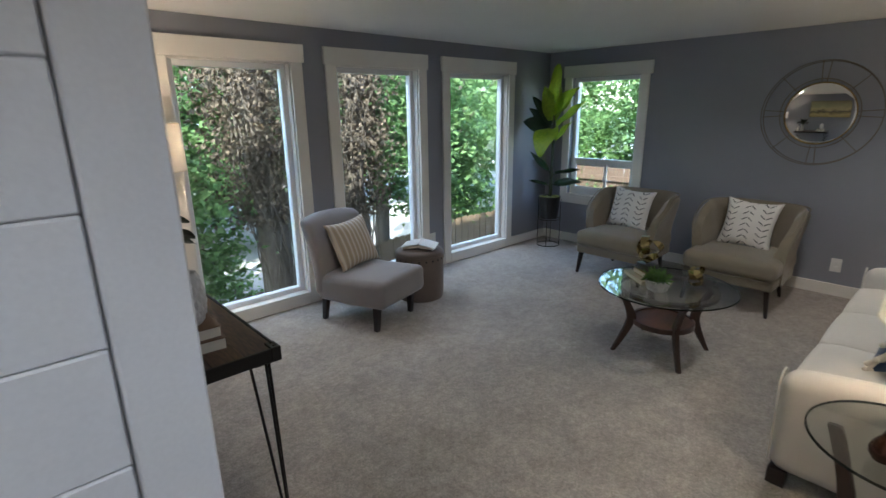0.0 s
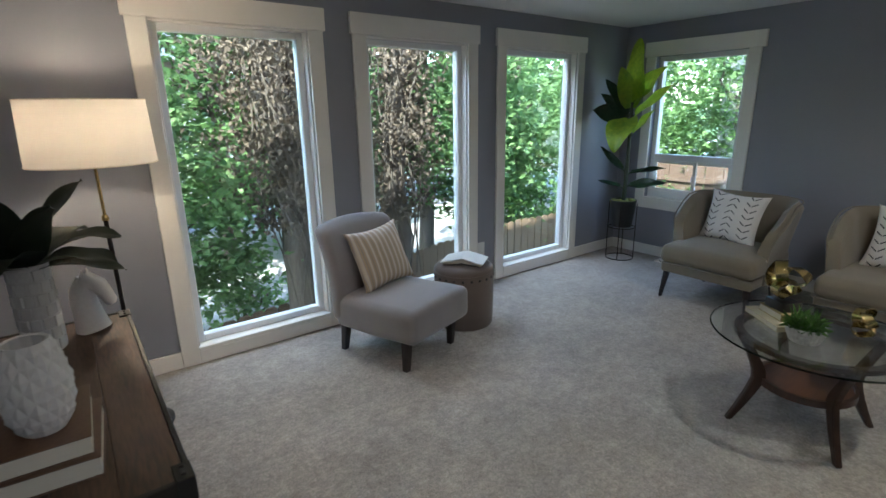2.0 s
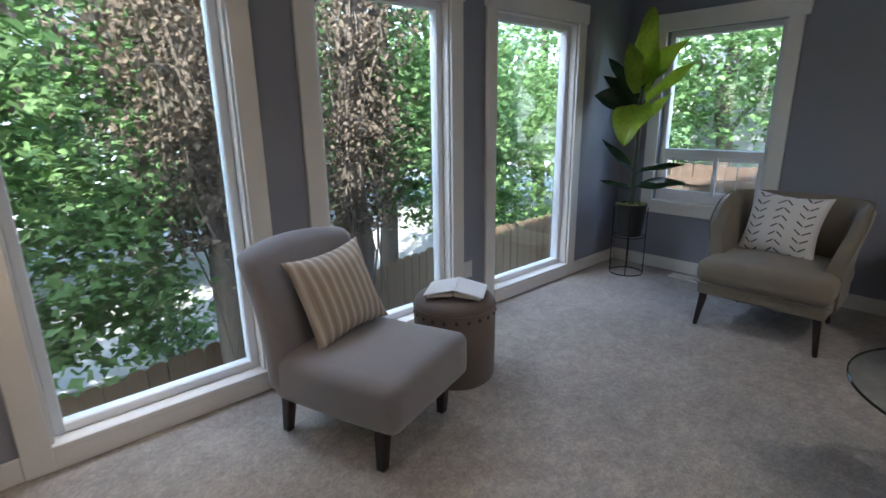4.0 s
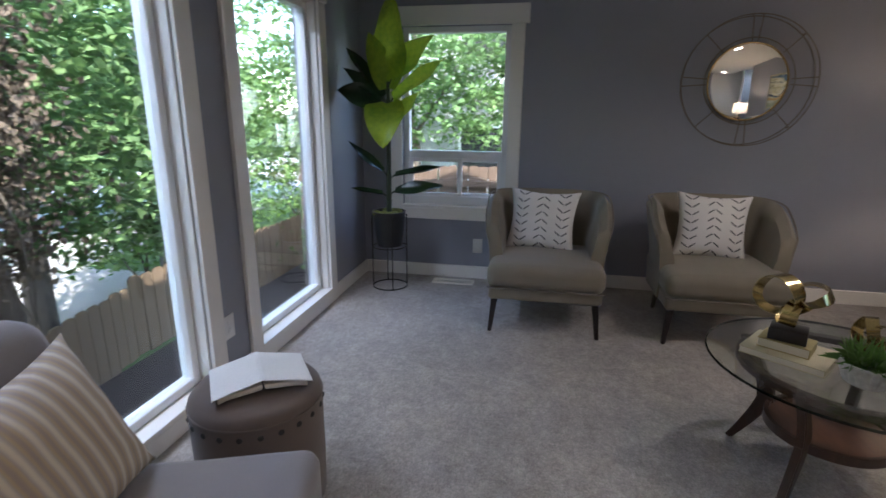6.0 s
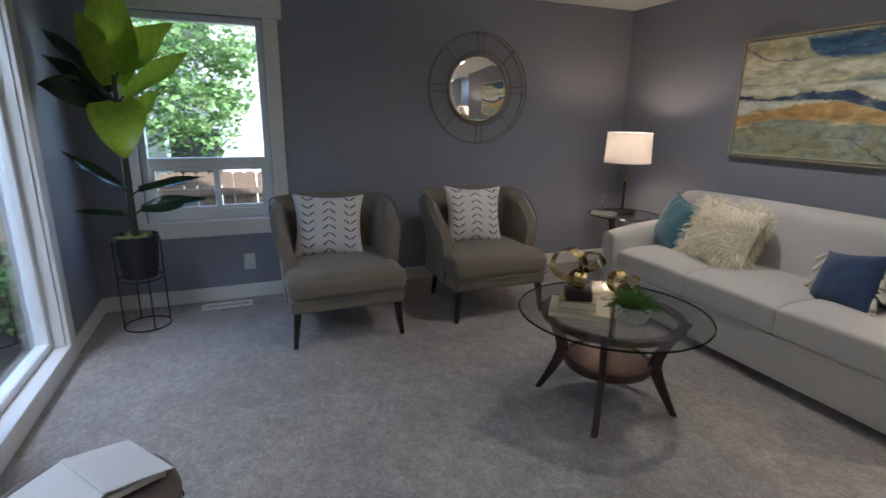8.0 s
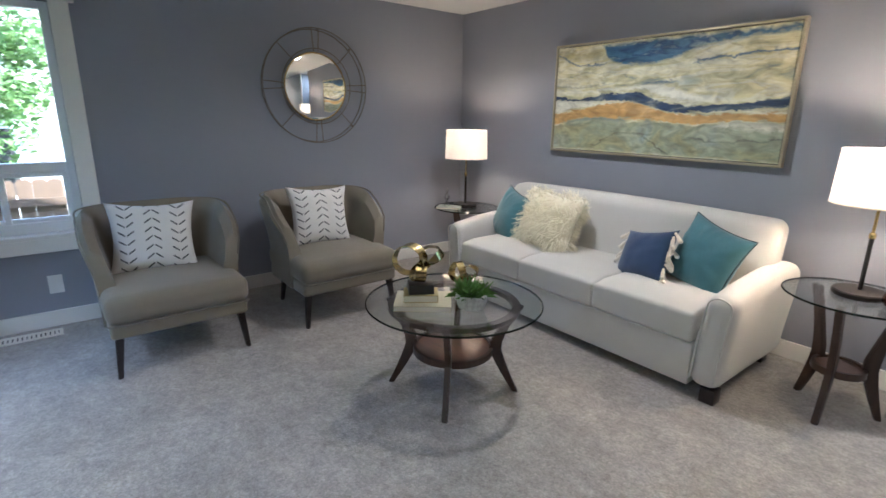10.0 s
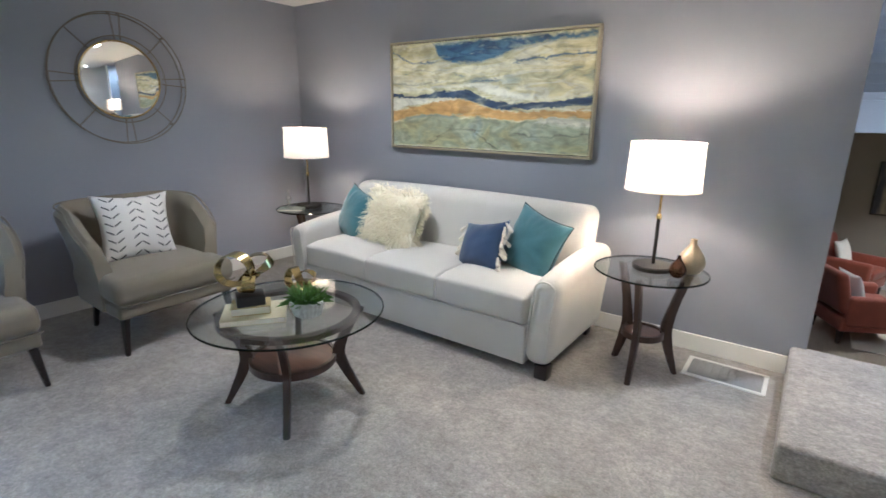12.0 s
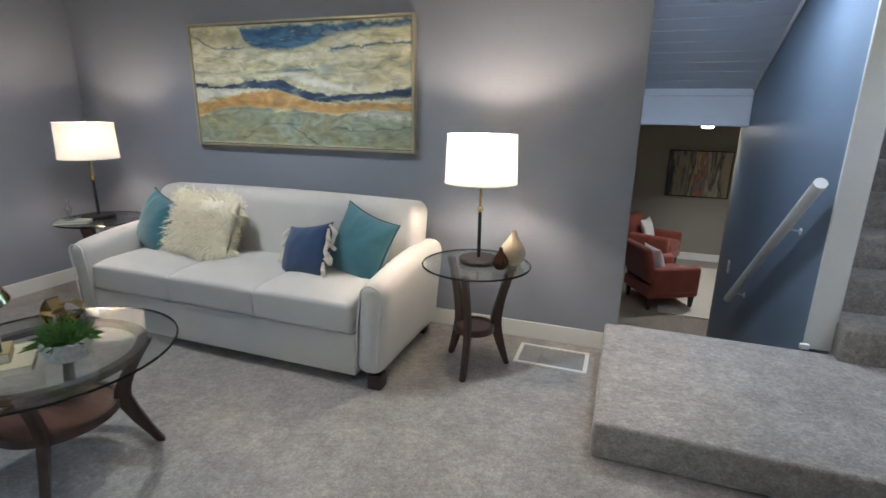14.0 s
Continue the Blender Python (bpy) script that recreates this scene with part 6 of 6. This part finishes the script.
def handrail():
    r = thing("handrail", "white round handrail on brackets along the stair wall", "handrail")
    a, b = Vector((0.29, -0.5, 1.035)), Vector((0.29, -2.05, -0.14))
    part("rail", sweep([a, b], 0.031, 24), TRIM, r, "white painted rail")
    for t in (0.22, 0.84):
        p = a.lerp(b, t)
        part("bracket", sweep([p - Vector((0, 0, 0.02)), p - Vector((0.012, 0, 0.055)), p - Vector((0.056, 0, 0.06))], 0.006, 8), PLASTIC, r, "small metal bracket")
        part("bracket_plate", lathe([(0.022, 0), (0.02, 0.005)], 16, m=Matrix.Translation(p - Vector((0.06, 0, 0.06))) @ pose(0, 0, 0, 0, 90)), PLASTIC, r)
    return r


handrail()


# ---- outside ----
gb = bmesh.new()
cuboid(gb, -300, 300, 4.13, 300, -1.6, -1.05)
cuboid(gb, 5.5, 300, -300, 4.13, -1.6, -1.05)
cuboid(gb, -300, 5.5, -300, -7.3, -1.6, -1.05)
cuboid(gb, -300, -3.2, -7.3, 4.13, -1.6, -1.05)
setting("ground", gb, GRASS, "shaded green garden ground", "ground")
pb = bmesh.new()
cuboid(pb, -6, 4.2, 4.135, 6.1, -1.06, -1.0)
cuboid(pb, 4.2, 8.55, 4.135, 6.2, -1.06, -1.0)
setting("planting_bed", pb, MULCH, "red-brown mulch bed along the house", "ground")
db = bmesh.new()
cuboid(db, 7.6, 40, 9.5, 19, -1.06, -1.03)
cuboid(db, -20, 7.6, 6.9, 19, -1.06, -1.03)
setting("driveway", db, CONCRETE, "pale sunlit concrete drive", "road")
# Upper storey and roof added out of view to block sun from the yard.
setting("sun_block_upper", box(-2.2, XE + 0.16, YS + 0.1, YN + 0.16, TOP + 0.301, 3.1), SIDING, "unseen pale upper storey, added to block the sun", "wall")
rf = bmesh.new()
ridge = [(-2.6, -0.7, 3.1), (XE + 0.5, -0.7, 3.1), (XE + 0.5, YN + 0.5, 3.1), (-2.6, YN + 0.5, 3.1), (-2.6, 1.8, 4.0), (XE + 0.5, 1.8, 4.0)]
rv = [rf.verts.new(q) for q in ridge]
for f in ((0, 1, 5, 4), (2, 3, 4, 5), (0, 4, 3), (1, 2, 5), (3, 2, 1, 0)):
    rf.faces.new([rv[k] for k in f])
setting("roof", rf, ROOFING, "unseen dark shingle roof, added to block the sun", "roof")
setting("house_skirt", box(-0.2, 5.49, 3.97, 4.1, -1.05, -0.301), SIDING, "pale foundation wall under the windows", "wall")


def fence(name, a, b, z0, z1, mat, label, wide=0.14, gap=0.006, dog=0.03):
    f = thing(name, label, "fence")
    a, b = Vector((*a, 0)), Vector((*b, 0))
    d = (b - a)
    n = int(d.length / (wide + gap))
    turn = math.degrees(math.atan2(d.y, d.x))
    bm = bmesh.new()
    w = wide / 2
    prof = [(-w, 0), (w, 0), (w, z1 - z0 - dog), (w - dog, z1 - z0), (-w + dog, z1 - z0), (-w, z1 - z0 - dog)]
    fr, bk = [bm.verts.new((x, -0.009, z)) for x, z in prof], [bm.verts.new((x, 0.009, z)) for x, z in prof]
    bm.faces.new(fr)
    bm.faces.new(bk[::-1])
    for k in range(6):
        bm.faces.new((fr[k], bk[k], bk[(k + 1) % 6], fr[(k + 1) % 6]))
    me = mesh_of("picket", bm, mat)
    rg = random.Random(int(z1 * 100) + n)
    for k in range(n):
        p = a + d * ((k + 0.5) / n)
        ob = new("picket", me)
        ob.parent = f
        ob.matrix_basis = pose(p.x, p.y, z0 + rg.uniform(-0.012, 0.012), 0, rg.uniform(-0.4, 0.4), turn + rg.uniform(-1, 1))
    for z in (z0 + 0.2, z1 - 0.25):
        part("rail", box(0, d.length, 0.012, 0.05, z - 0.045, z + 0.045, m=Matrix.Translation(a) @ pose(0, 0, 0, 0, 0, turn)), mat, f, smooth=False)
    return f


fence("fence", (-3.5, 4.55), (2.6, 5.812), -1.04, -0.43, OLDFENCE, "low weathered brown plank fence behind the planting bed")
fence("fence", (2.6, 5.812), (5.2, 6.35), -1.04, -0.3, OLDFENCE, "weathered brown plank fence behind the planting bed")
fence("fence", (5.2, 6.35), (8.55, 6.22), -1.04, -0.22, OLDFENCE, "weathered brown plank fence behind the planting bed")
fence("fence", (8.6, -2.2), (8.6, 6.2), -1.04, 0.61, CEDAR, "sunlit cedar picket fence with clipped tops")


def leaf_mass(bm, rg, centre, radius, count, size, squash=0.8, hang=0.35):
    """Small lobed leaves in loose sprays round the centre."""
    cx = Vector(centre)
    sprays = max(4, count // 14)
    for _ in range(sprays):
        d = Vector((rg.gauss(0, 1), rg.gauss(0, 1), rg.gauss(0, 1) * squash))
        d = d.normalized() * radius * rg.random() ** 0.45
        c = cx + d
        for _ in range(14):
            p = c + Vector((rg.gauss(0, 0.19), rg.gauss(0, 0.19), rg.gauss(0, 0.06))) * radius ** 0.5
            s = size * rg.uniform(0.6, 1.35)
            u = Vector((rg.gauss(0, 1), rg.gauss(0, 1), rg.gauss(-hang, 0.45))).normalized()
            v = u.cross(Vector((rg.gauss(0, 0.5), rg.gauss(0, 0.5), 1))).normalized()
            pts = [p - u * s * 0.5, p - u * s * 0.1 + v * s * 0.52, p + u * s * 0.08 + v * s * 0.22, p + u * s * 0.62, p + u * s * 0.08 - v * s * 0.22, p - u * s * 0.1 - v * s * 0.52]
            bm.faces.new([bm.verts.new(q) for q in pts])


def limb(bm, rg, a, b, r0, r1, wob=0.08, n=7, seg=9):
    a, b = Vector(a), Vector(b)
    pts, rad = [], []
    for k in range(n + 1):
        t = k / n
        j = Vector((rg.gauss(0, wob), rg.gauss(0, wob), 0)) * math.sin(math.pi * t)
        pts.append(a.lerp(b, t) + j)
        rad.append(r0 + (r1 - r0) * t)
    sweep(pts, rad, seg, bm)
    return pts


def tree(at, height, trunk_r, label, crowns, leaf_mat, seed, limbs, leaf=0.11, lean=(0, 0)):
    """crowns: (dx, dy, z, radius, leaves) sprays; limbs: (from height, dx, dy, z)."""
    t = thing("tree", label, "tree", at)
    rg = random.Random(seed)
    bm = bmesh.new()
    limb(bm, rg, (0, 0, 0), (lean[0], lean[1], height), trunk_r, trunk_r * 0.45, 0.05, 9, 12)
    for z0, dx, dy, z1 in limbs:
        f = z0 / height
        limb(bm, rg, (lean[0] * f, lean[1] * f, z0), (dx, dy, z1), trunk_r * 0.32, trunk_r * 0.06, 0.12)
    part("trunk", bm, BARK, t, "rough grey-brown trunk and limbs")
    lb = bmesh.new()
    for dx, dy, z, r, n in crowns:
        leaf_mass(lb, rg, (dx, dy, z), r, n, leaf)
    tagged(part("crown", lb, leaf_mat, t, "loose crown of green leaves", False), kind="stuff")
    return t


# two trunks wrapped in dry ivy, close behind the windows
G = -1.05


def ivy_tree(at, height, r, lean, seed, sprays, label):
    t = thing("tree", label, "tree", at)
    rg = random.Random(seed)
    bm = bmesh.new()
    limb(bm, rg, (0, 0, 0), (lean[0], lean[1], height), r, r * 0.6, 0.04, 9, 14)
    limb(bm, rg, (lean[0] * 0.4, lean[1] * 0.4, height * 0.4), (lean[0] + 0.6, 0.5, height), r * 0.4, r * 0.2, 0.06)
    part("trunk", bm, BARK, t, "broad rough trunk")
    vb = bmesh.new()
    for _ in range(20):
        a0 = rg.uniform(0, 6.28)
        pts = []
        for k in range(9):
            f = 0.12 + 0.85 * k / 8
            a = a0 + 1.3 * math.sin(2.4 * f + 2 * a0) + rg.uniform(-0.25, 0.25)
            rr = r * (1.1 - 0.35 * f) + rg.uniform(0.0, 0.16)
            pts.append((lean[0] * f + rr * math.cos(a), lean[1] * f + rr * math.sin(a), f * height))
        sweep(pts, 0.009, 5, vb)
    part("vines", vb, VINE, t, "tangle of bare vine stems")
    lb = bmesh.new()
    for z0, z1, n, spread in sprays:
        for _ in range(n):
            z = rg.uniform(z0, z1)
            f = z / height
            a = rg.uniform(0, 6.28)
            rr = r * (1.05 - 0.35 * f) + abs(rg.gauss(0, spread)) * (0.6 + 0.5 * noise.noise(Vector((a * 1.5, z * 1.3, seed))))
            p = Vector((lean[0] * f + rr * math.cos(a), lean[1] * f + rr * math.sin(a), z))
            s = rg.uniform(0.028, 0.067)
            u = Vector((rg.gauss(0, 0.7), rg.gauss(0, 0.7), rg.gauss(-0.7, 0.5))).normalized()
            v = u.cross(Vector((rg.gauss(0, 1), rg.gauss(0, 1), rg.gauss(0, 1)))).normalized()
            w = u.cross(v) * s * 0.2
            lb.faces.new([lb.verts.new(q) for q in (p - u * s * 0.5, p + v * s * 0.42 + w, p + u * s * 0.6, p - v * s * 0.42 + w)])
    tagged(part("ivy", lb, IVY, t, "dry brown ivy leaves", False), kind="stuff")
    return t


IVY = leafy("dry_ivy", (0.16, 0.122, 0.08), (0.075, 0.057, 0.038), 0.25, 0.9)
VINE = material("vine_stem", (0.14, 0.115, 0.085), (0.085, 0.07, 0.052), 9, 0.9, bump=0.003, grain=60)
ivy_tree((2.36, 5.6, G), 4.8, 0.2, (-0.28, 0.1), 4, [(1.45, 2.4, 2200, 0.36), (2.2, 4.6, 6000, 0.5), (2.7, 4.7, 2600, 0.75)], "broad tree trunk covered in dry brown ivy")
ivy_tree((3.62, 5.9, G), 4.8, 0.16, (0.3, 0.1), 6, [(1.3, 2.4, 1800, 0.3), (2.2, 4.5, 5000, 0.46)], "tree trunk covered in dry brown ivy")

# maples and shrubs beyond the bed
tree((0.7, 6.9, G), 5, 0.14, "green maple tree behind the bed", [(0.3, -0.9, 3.2, 0.65, 717), (-0.6, -0.8, 3.0, 0.9, 957), (0.3, -0.6, 4.0, 0.7, 638), (-0.4, -0.9, 1.9, 0.8, 877), (0.5, -1.0, 2.2, 0.5, 558), (0.85, -0.95, 1.5, 0.55, 638), (0.9, -0.7, 0.9, 0.45, 398), (0.2, -1.0, 1.2, 0.7, 717), (-1.2, -0.6, 1.5, 1.0, 957), (-1.6, -0.6, 2.8, 1.0, 957), (0.2, -1.0, 0.9, 0.5, 275)], MAPLE, 11, [(1.4, -0.5, -1.1, 2.6), (2.0, 0.3, -0.9, 3.0), (2.6, -0.6, 0.3, 4.0)], 0.095)
tree((0.9, 6.1, G), 2.6, 0.05, "slender green maple sapling before the fence", [(0.0, -0.3, 1.9, 0.5, 294), (0.5, -0.6, 1.5, 0.42, 237), (-0.5, -0.7, 1.45, 0.45, 251), (0.75, -0.4, 1.9, 0.4, 182), (0.1, -0.5, 2.6, 0.5, 294), (0.9, -0.3, 1.25, 0.3, 112)], MAPLE, 15, [(0.9, 0.5, -0.6, 1.5), (0.8, -0.5, -0.7, 1.45), (1.2, 0.75, -0.4, 1.9)], 0.075)
tree((4.9, 7.05, G), 5, 0.13, "green maple tree behind the fence", [(-0.5, -0.8, 2.0, 0.55, 800), (0.5, -0.7, 2.1, 0.7, 900), (-0.5, -0.6, 2.8, 0.75, 1100), (0.4, -0.6, 3.1, 0.85, 1300), (1.4, -0.3, 2.6, 0.85, 1100), (-0.3, -0.3, 3.8, 0.85, 1000), (0.9, -0.4, 3.9, 0.85, 1000), (1.5, -0.5, 1.6, 0.55, 500), (-0.1, -0.6, 1.45, 0.4, 350)], MAPLE, 12, [(1.5, 0.6, -0.7, 2.4), (2.0, -0.7, -0.6, 3.2), (2.6, 0.9, 0.2, 4.0)], 0.095)
tree((8.0, 8.2, G), 5.2, 0.17, "green maple tree behind the fence", [(-1.0, -0.8, 2.0, 1.0, 1400), (0.4, -0.7, 2.3, 1.1, 1500), (-0.5, -0.2, 3.4, 1.3, 1900), (1.3, 0.0, 3.2, 1.2, 1500), (-1.4, -0.8, 1.2, 0.7, 800), (-1.6, -0.3, 2.9, 1.0, 1200), (2.2, 0.3, 2.0, 1.1, 1200)], MAPLE, 13, [(1.7, -0.7, -0.6, 2.8), (2.2, 0.8, -0.4, 3.4)], 0.095)
tree((11.4, 7.4, G), 4.6, 0.13, "leafy young maple beyond the fences", [(-0.5, 0, 1.6, 0.8, 900), (0.5, -0.2, 2.0, 0.9, 1000), (-0.4, 0.1, 2.8, 1.0, 1300), (0.6, 0, 3.3, 1.0, 1300), (0, 0, 4.2, 1.1, 1400)], MAPLE, 71, [(1.0, -0.5, -0.1, 2.0), (1.5, 0.6, 0, 2.6)], 0.1)
tree((10.6, 4.9, G), 5.0, 0.17, "green maple tree beyond the cedar fence", [(-0.6, -0.5, 2.7, 1.1, 1500), (0.2, -1.1, 3.2, 1.1, 1500), (-0.2, 0.3, 3.8, 1.2, 1700), (-0.5, 0.9, 2.5, 0.9, 1300), (-0.9, -0.9, 3.7, 1.0, 1200), (0.1, -1.7, 4.0, 0.8, 700), (-0.3, -1.3, 2.3, 0.7, 900), (0.0, -1.9, 3.2, 0.6, 700), (-0.2, -1.75, 2.7, 0.5, 500)], MAPLE, 14, [(1.8, -0.5, -0.9, 3.2), (2.2, 0.3, 0.8, 3.6)], 0.095)
for k, (x, y) in enumerate(((-1.6, 8.8), (0.6, 9.2), (2.4, 9.0), (3.9, 9.8))):
    tree((x, y, G), 4.4, 0.12, "leafy young maple beside the drive", [(-0.5, 0, 1.3, 0.7, 800), (0.5, -0.2, 1.6, 0.8, 900), (-0.4, 0.1, 2.4, 0.9, 1200), (0.6, 0, 2.8, 0.9, 1200), (0, 0, 3.7, 1.1, 1500), (0.2, 0.1, 4.5, 0.9, 900)], MAPLE, 60 + k, [(1.0, -0.5, -0.1, 2.0), (1.5, 0.6, 0, 2.6)], 0.12)
for k, (x, y, hh) in enumerate(((-3.5, 10.5, 1.0), (-0.6, 12.0, 1.0), (2.2, 13.0, 1.1), (4.8, 12.6, 1.0), (7.6, 13.2, 1.1), (10.2, 12.0, 1.0), (12.8, 10.5, 1.0), (13.6, 6.5, 1.0))):
    tree((x, y, G), 5.6 * hh, 0.2, "tall green tree farther off", [(-1.3, -0.4, 1.5 * hh, 1.2, 700), (1.2, -0.5, 1.3 * hh, 1.2, 700), (-1.2, -0.4, 3.0 * hh, 1.5, 1000), (1.2, -0.3, 3.2 * hh, 1.5, 1000), (0, 0, 4.6 * hh, 1.9, 1300)], MAPLE, 40 + k, [(2, -0.9, -0.5, 3.4), (2.4, 0.9, 0, 4.0)], 0.17)


def shrub(at, r, n, seed, label="light green leafy shrub"):
    s = thing("shrub", label, "shrub", at, group="shrubs")
    rg = random.Random(seed)
    tb = bmesh.new()
    for k in range(5):
        a = 1.256 * k
        limb(tb, rg, (0, 0, 0), (0.5 * r * math.cos(a), 0.5 * r * math.sin(a), r * 1.0), 0.02, 0.008, 0.03, 4, 6)
    part("stems", tb, BARK, s)
    lb = bmesh.new()
    leaf_mass(lb, rg, (0, 0, r * 0.95), r, int(n * 1.5), 0.07, 0.75)
    tagged(part("foliage", lb, SHRUB, s, smooth=False), kind="stuff")
    return s


shrub((6.6, 7.3, G), 1.0, 1500, 21)
shrub((7.8, 7.2, G), 1.1, 1500, 22)
shrub((9.6, 5.7, G), 1.2, 1500, 23)
shrub((10.2, 6.9, G), 1.3, 1400, 25)
shrub((2.05, 6.75, G), 0.42, 500, 26)
shrub((7.75, 4.85, G), 0.82, 900, 27)


def house(at, turn, w, d, h, label):
    b = thing("house", label, "house", at, turn)
    wall = part("wall", box(-w / 2, w / 2, -d / 2, d / 2, 0, h), SIDING, b, smooth=False)
    for k in range(int(h / 0.18)):
        part("siding_board", box(-w / 2 - 0.02, w / 2 + 0.02, -d / 2 - 0.025, -d / 2 - 0.002, 0.18 * k + 0.012, 0.18 * (k + 1), m=None), SIDING, wall, smooth=False)
    rf = bmesh.new()
    pts = [(-w / 2 - 0.4, -d / 2 - 0.4, h), (w / 2 + 0.4, -d / 2 - 0.4, h), (w / 2 + 0.4, d / 2 + 0.4, h), (-w / 2 - 0.4, d / 2 + 0.4, h), (-w / 2 - 0.4, 0, h + d * 0.3), (w / 2 + 0.4, 0, h + d * 0.3)]
    vs = [rf.verts.new(p) for p in pts]
    for f in ((0, 1, 5, 4), (2, 3, 4, 5), (0, 4, 3), (1, 2, 5), (3, 2, 1, 0)):
        rf.faces.new([vs[k] for k in f])
    part("roof", rf, ROOFING, b, "dark shingle roof", False)
    for x in (-w / 4, w / 4):
        for z in ((1.0, 2.2), (3.4, 4.6)):
            if z[1] < h:
                win = part("window", box(x - 0.5, x + 0.5, -d / 2 - 0.05, -d / 2 - 0.026, z[0], z[1]), VINYL, b, smooth=False)
                part("pane", box(x - 0.43, x + 0.43, -d / 2 - 0.055, -d / 2 - 0.051, z[0] + 0.07, z[1] - 0.07), DARK, win, smooth=False)
    return b


house((15.5, 1.5, G), -90, 9, 7, 5.4, "neighbouring house with pale lap siding and a dark roof")
house((6.0, 26.0, G), 0, 13, 8, 5.2, "house with pale lap siding across the drive")
setting("backdrop_hedge", box(-60, 60, 40, 41, -1.05, 5.5), GRASS, "distant green trees", "backdrop")
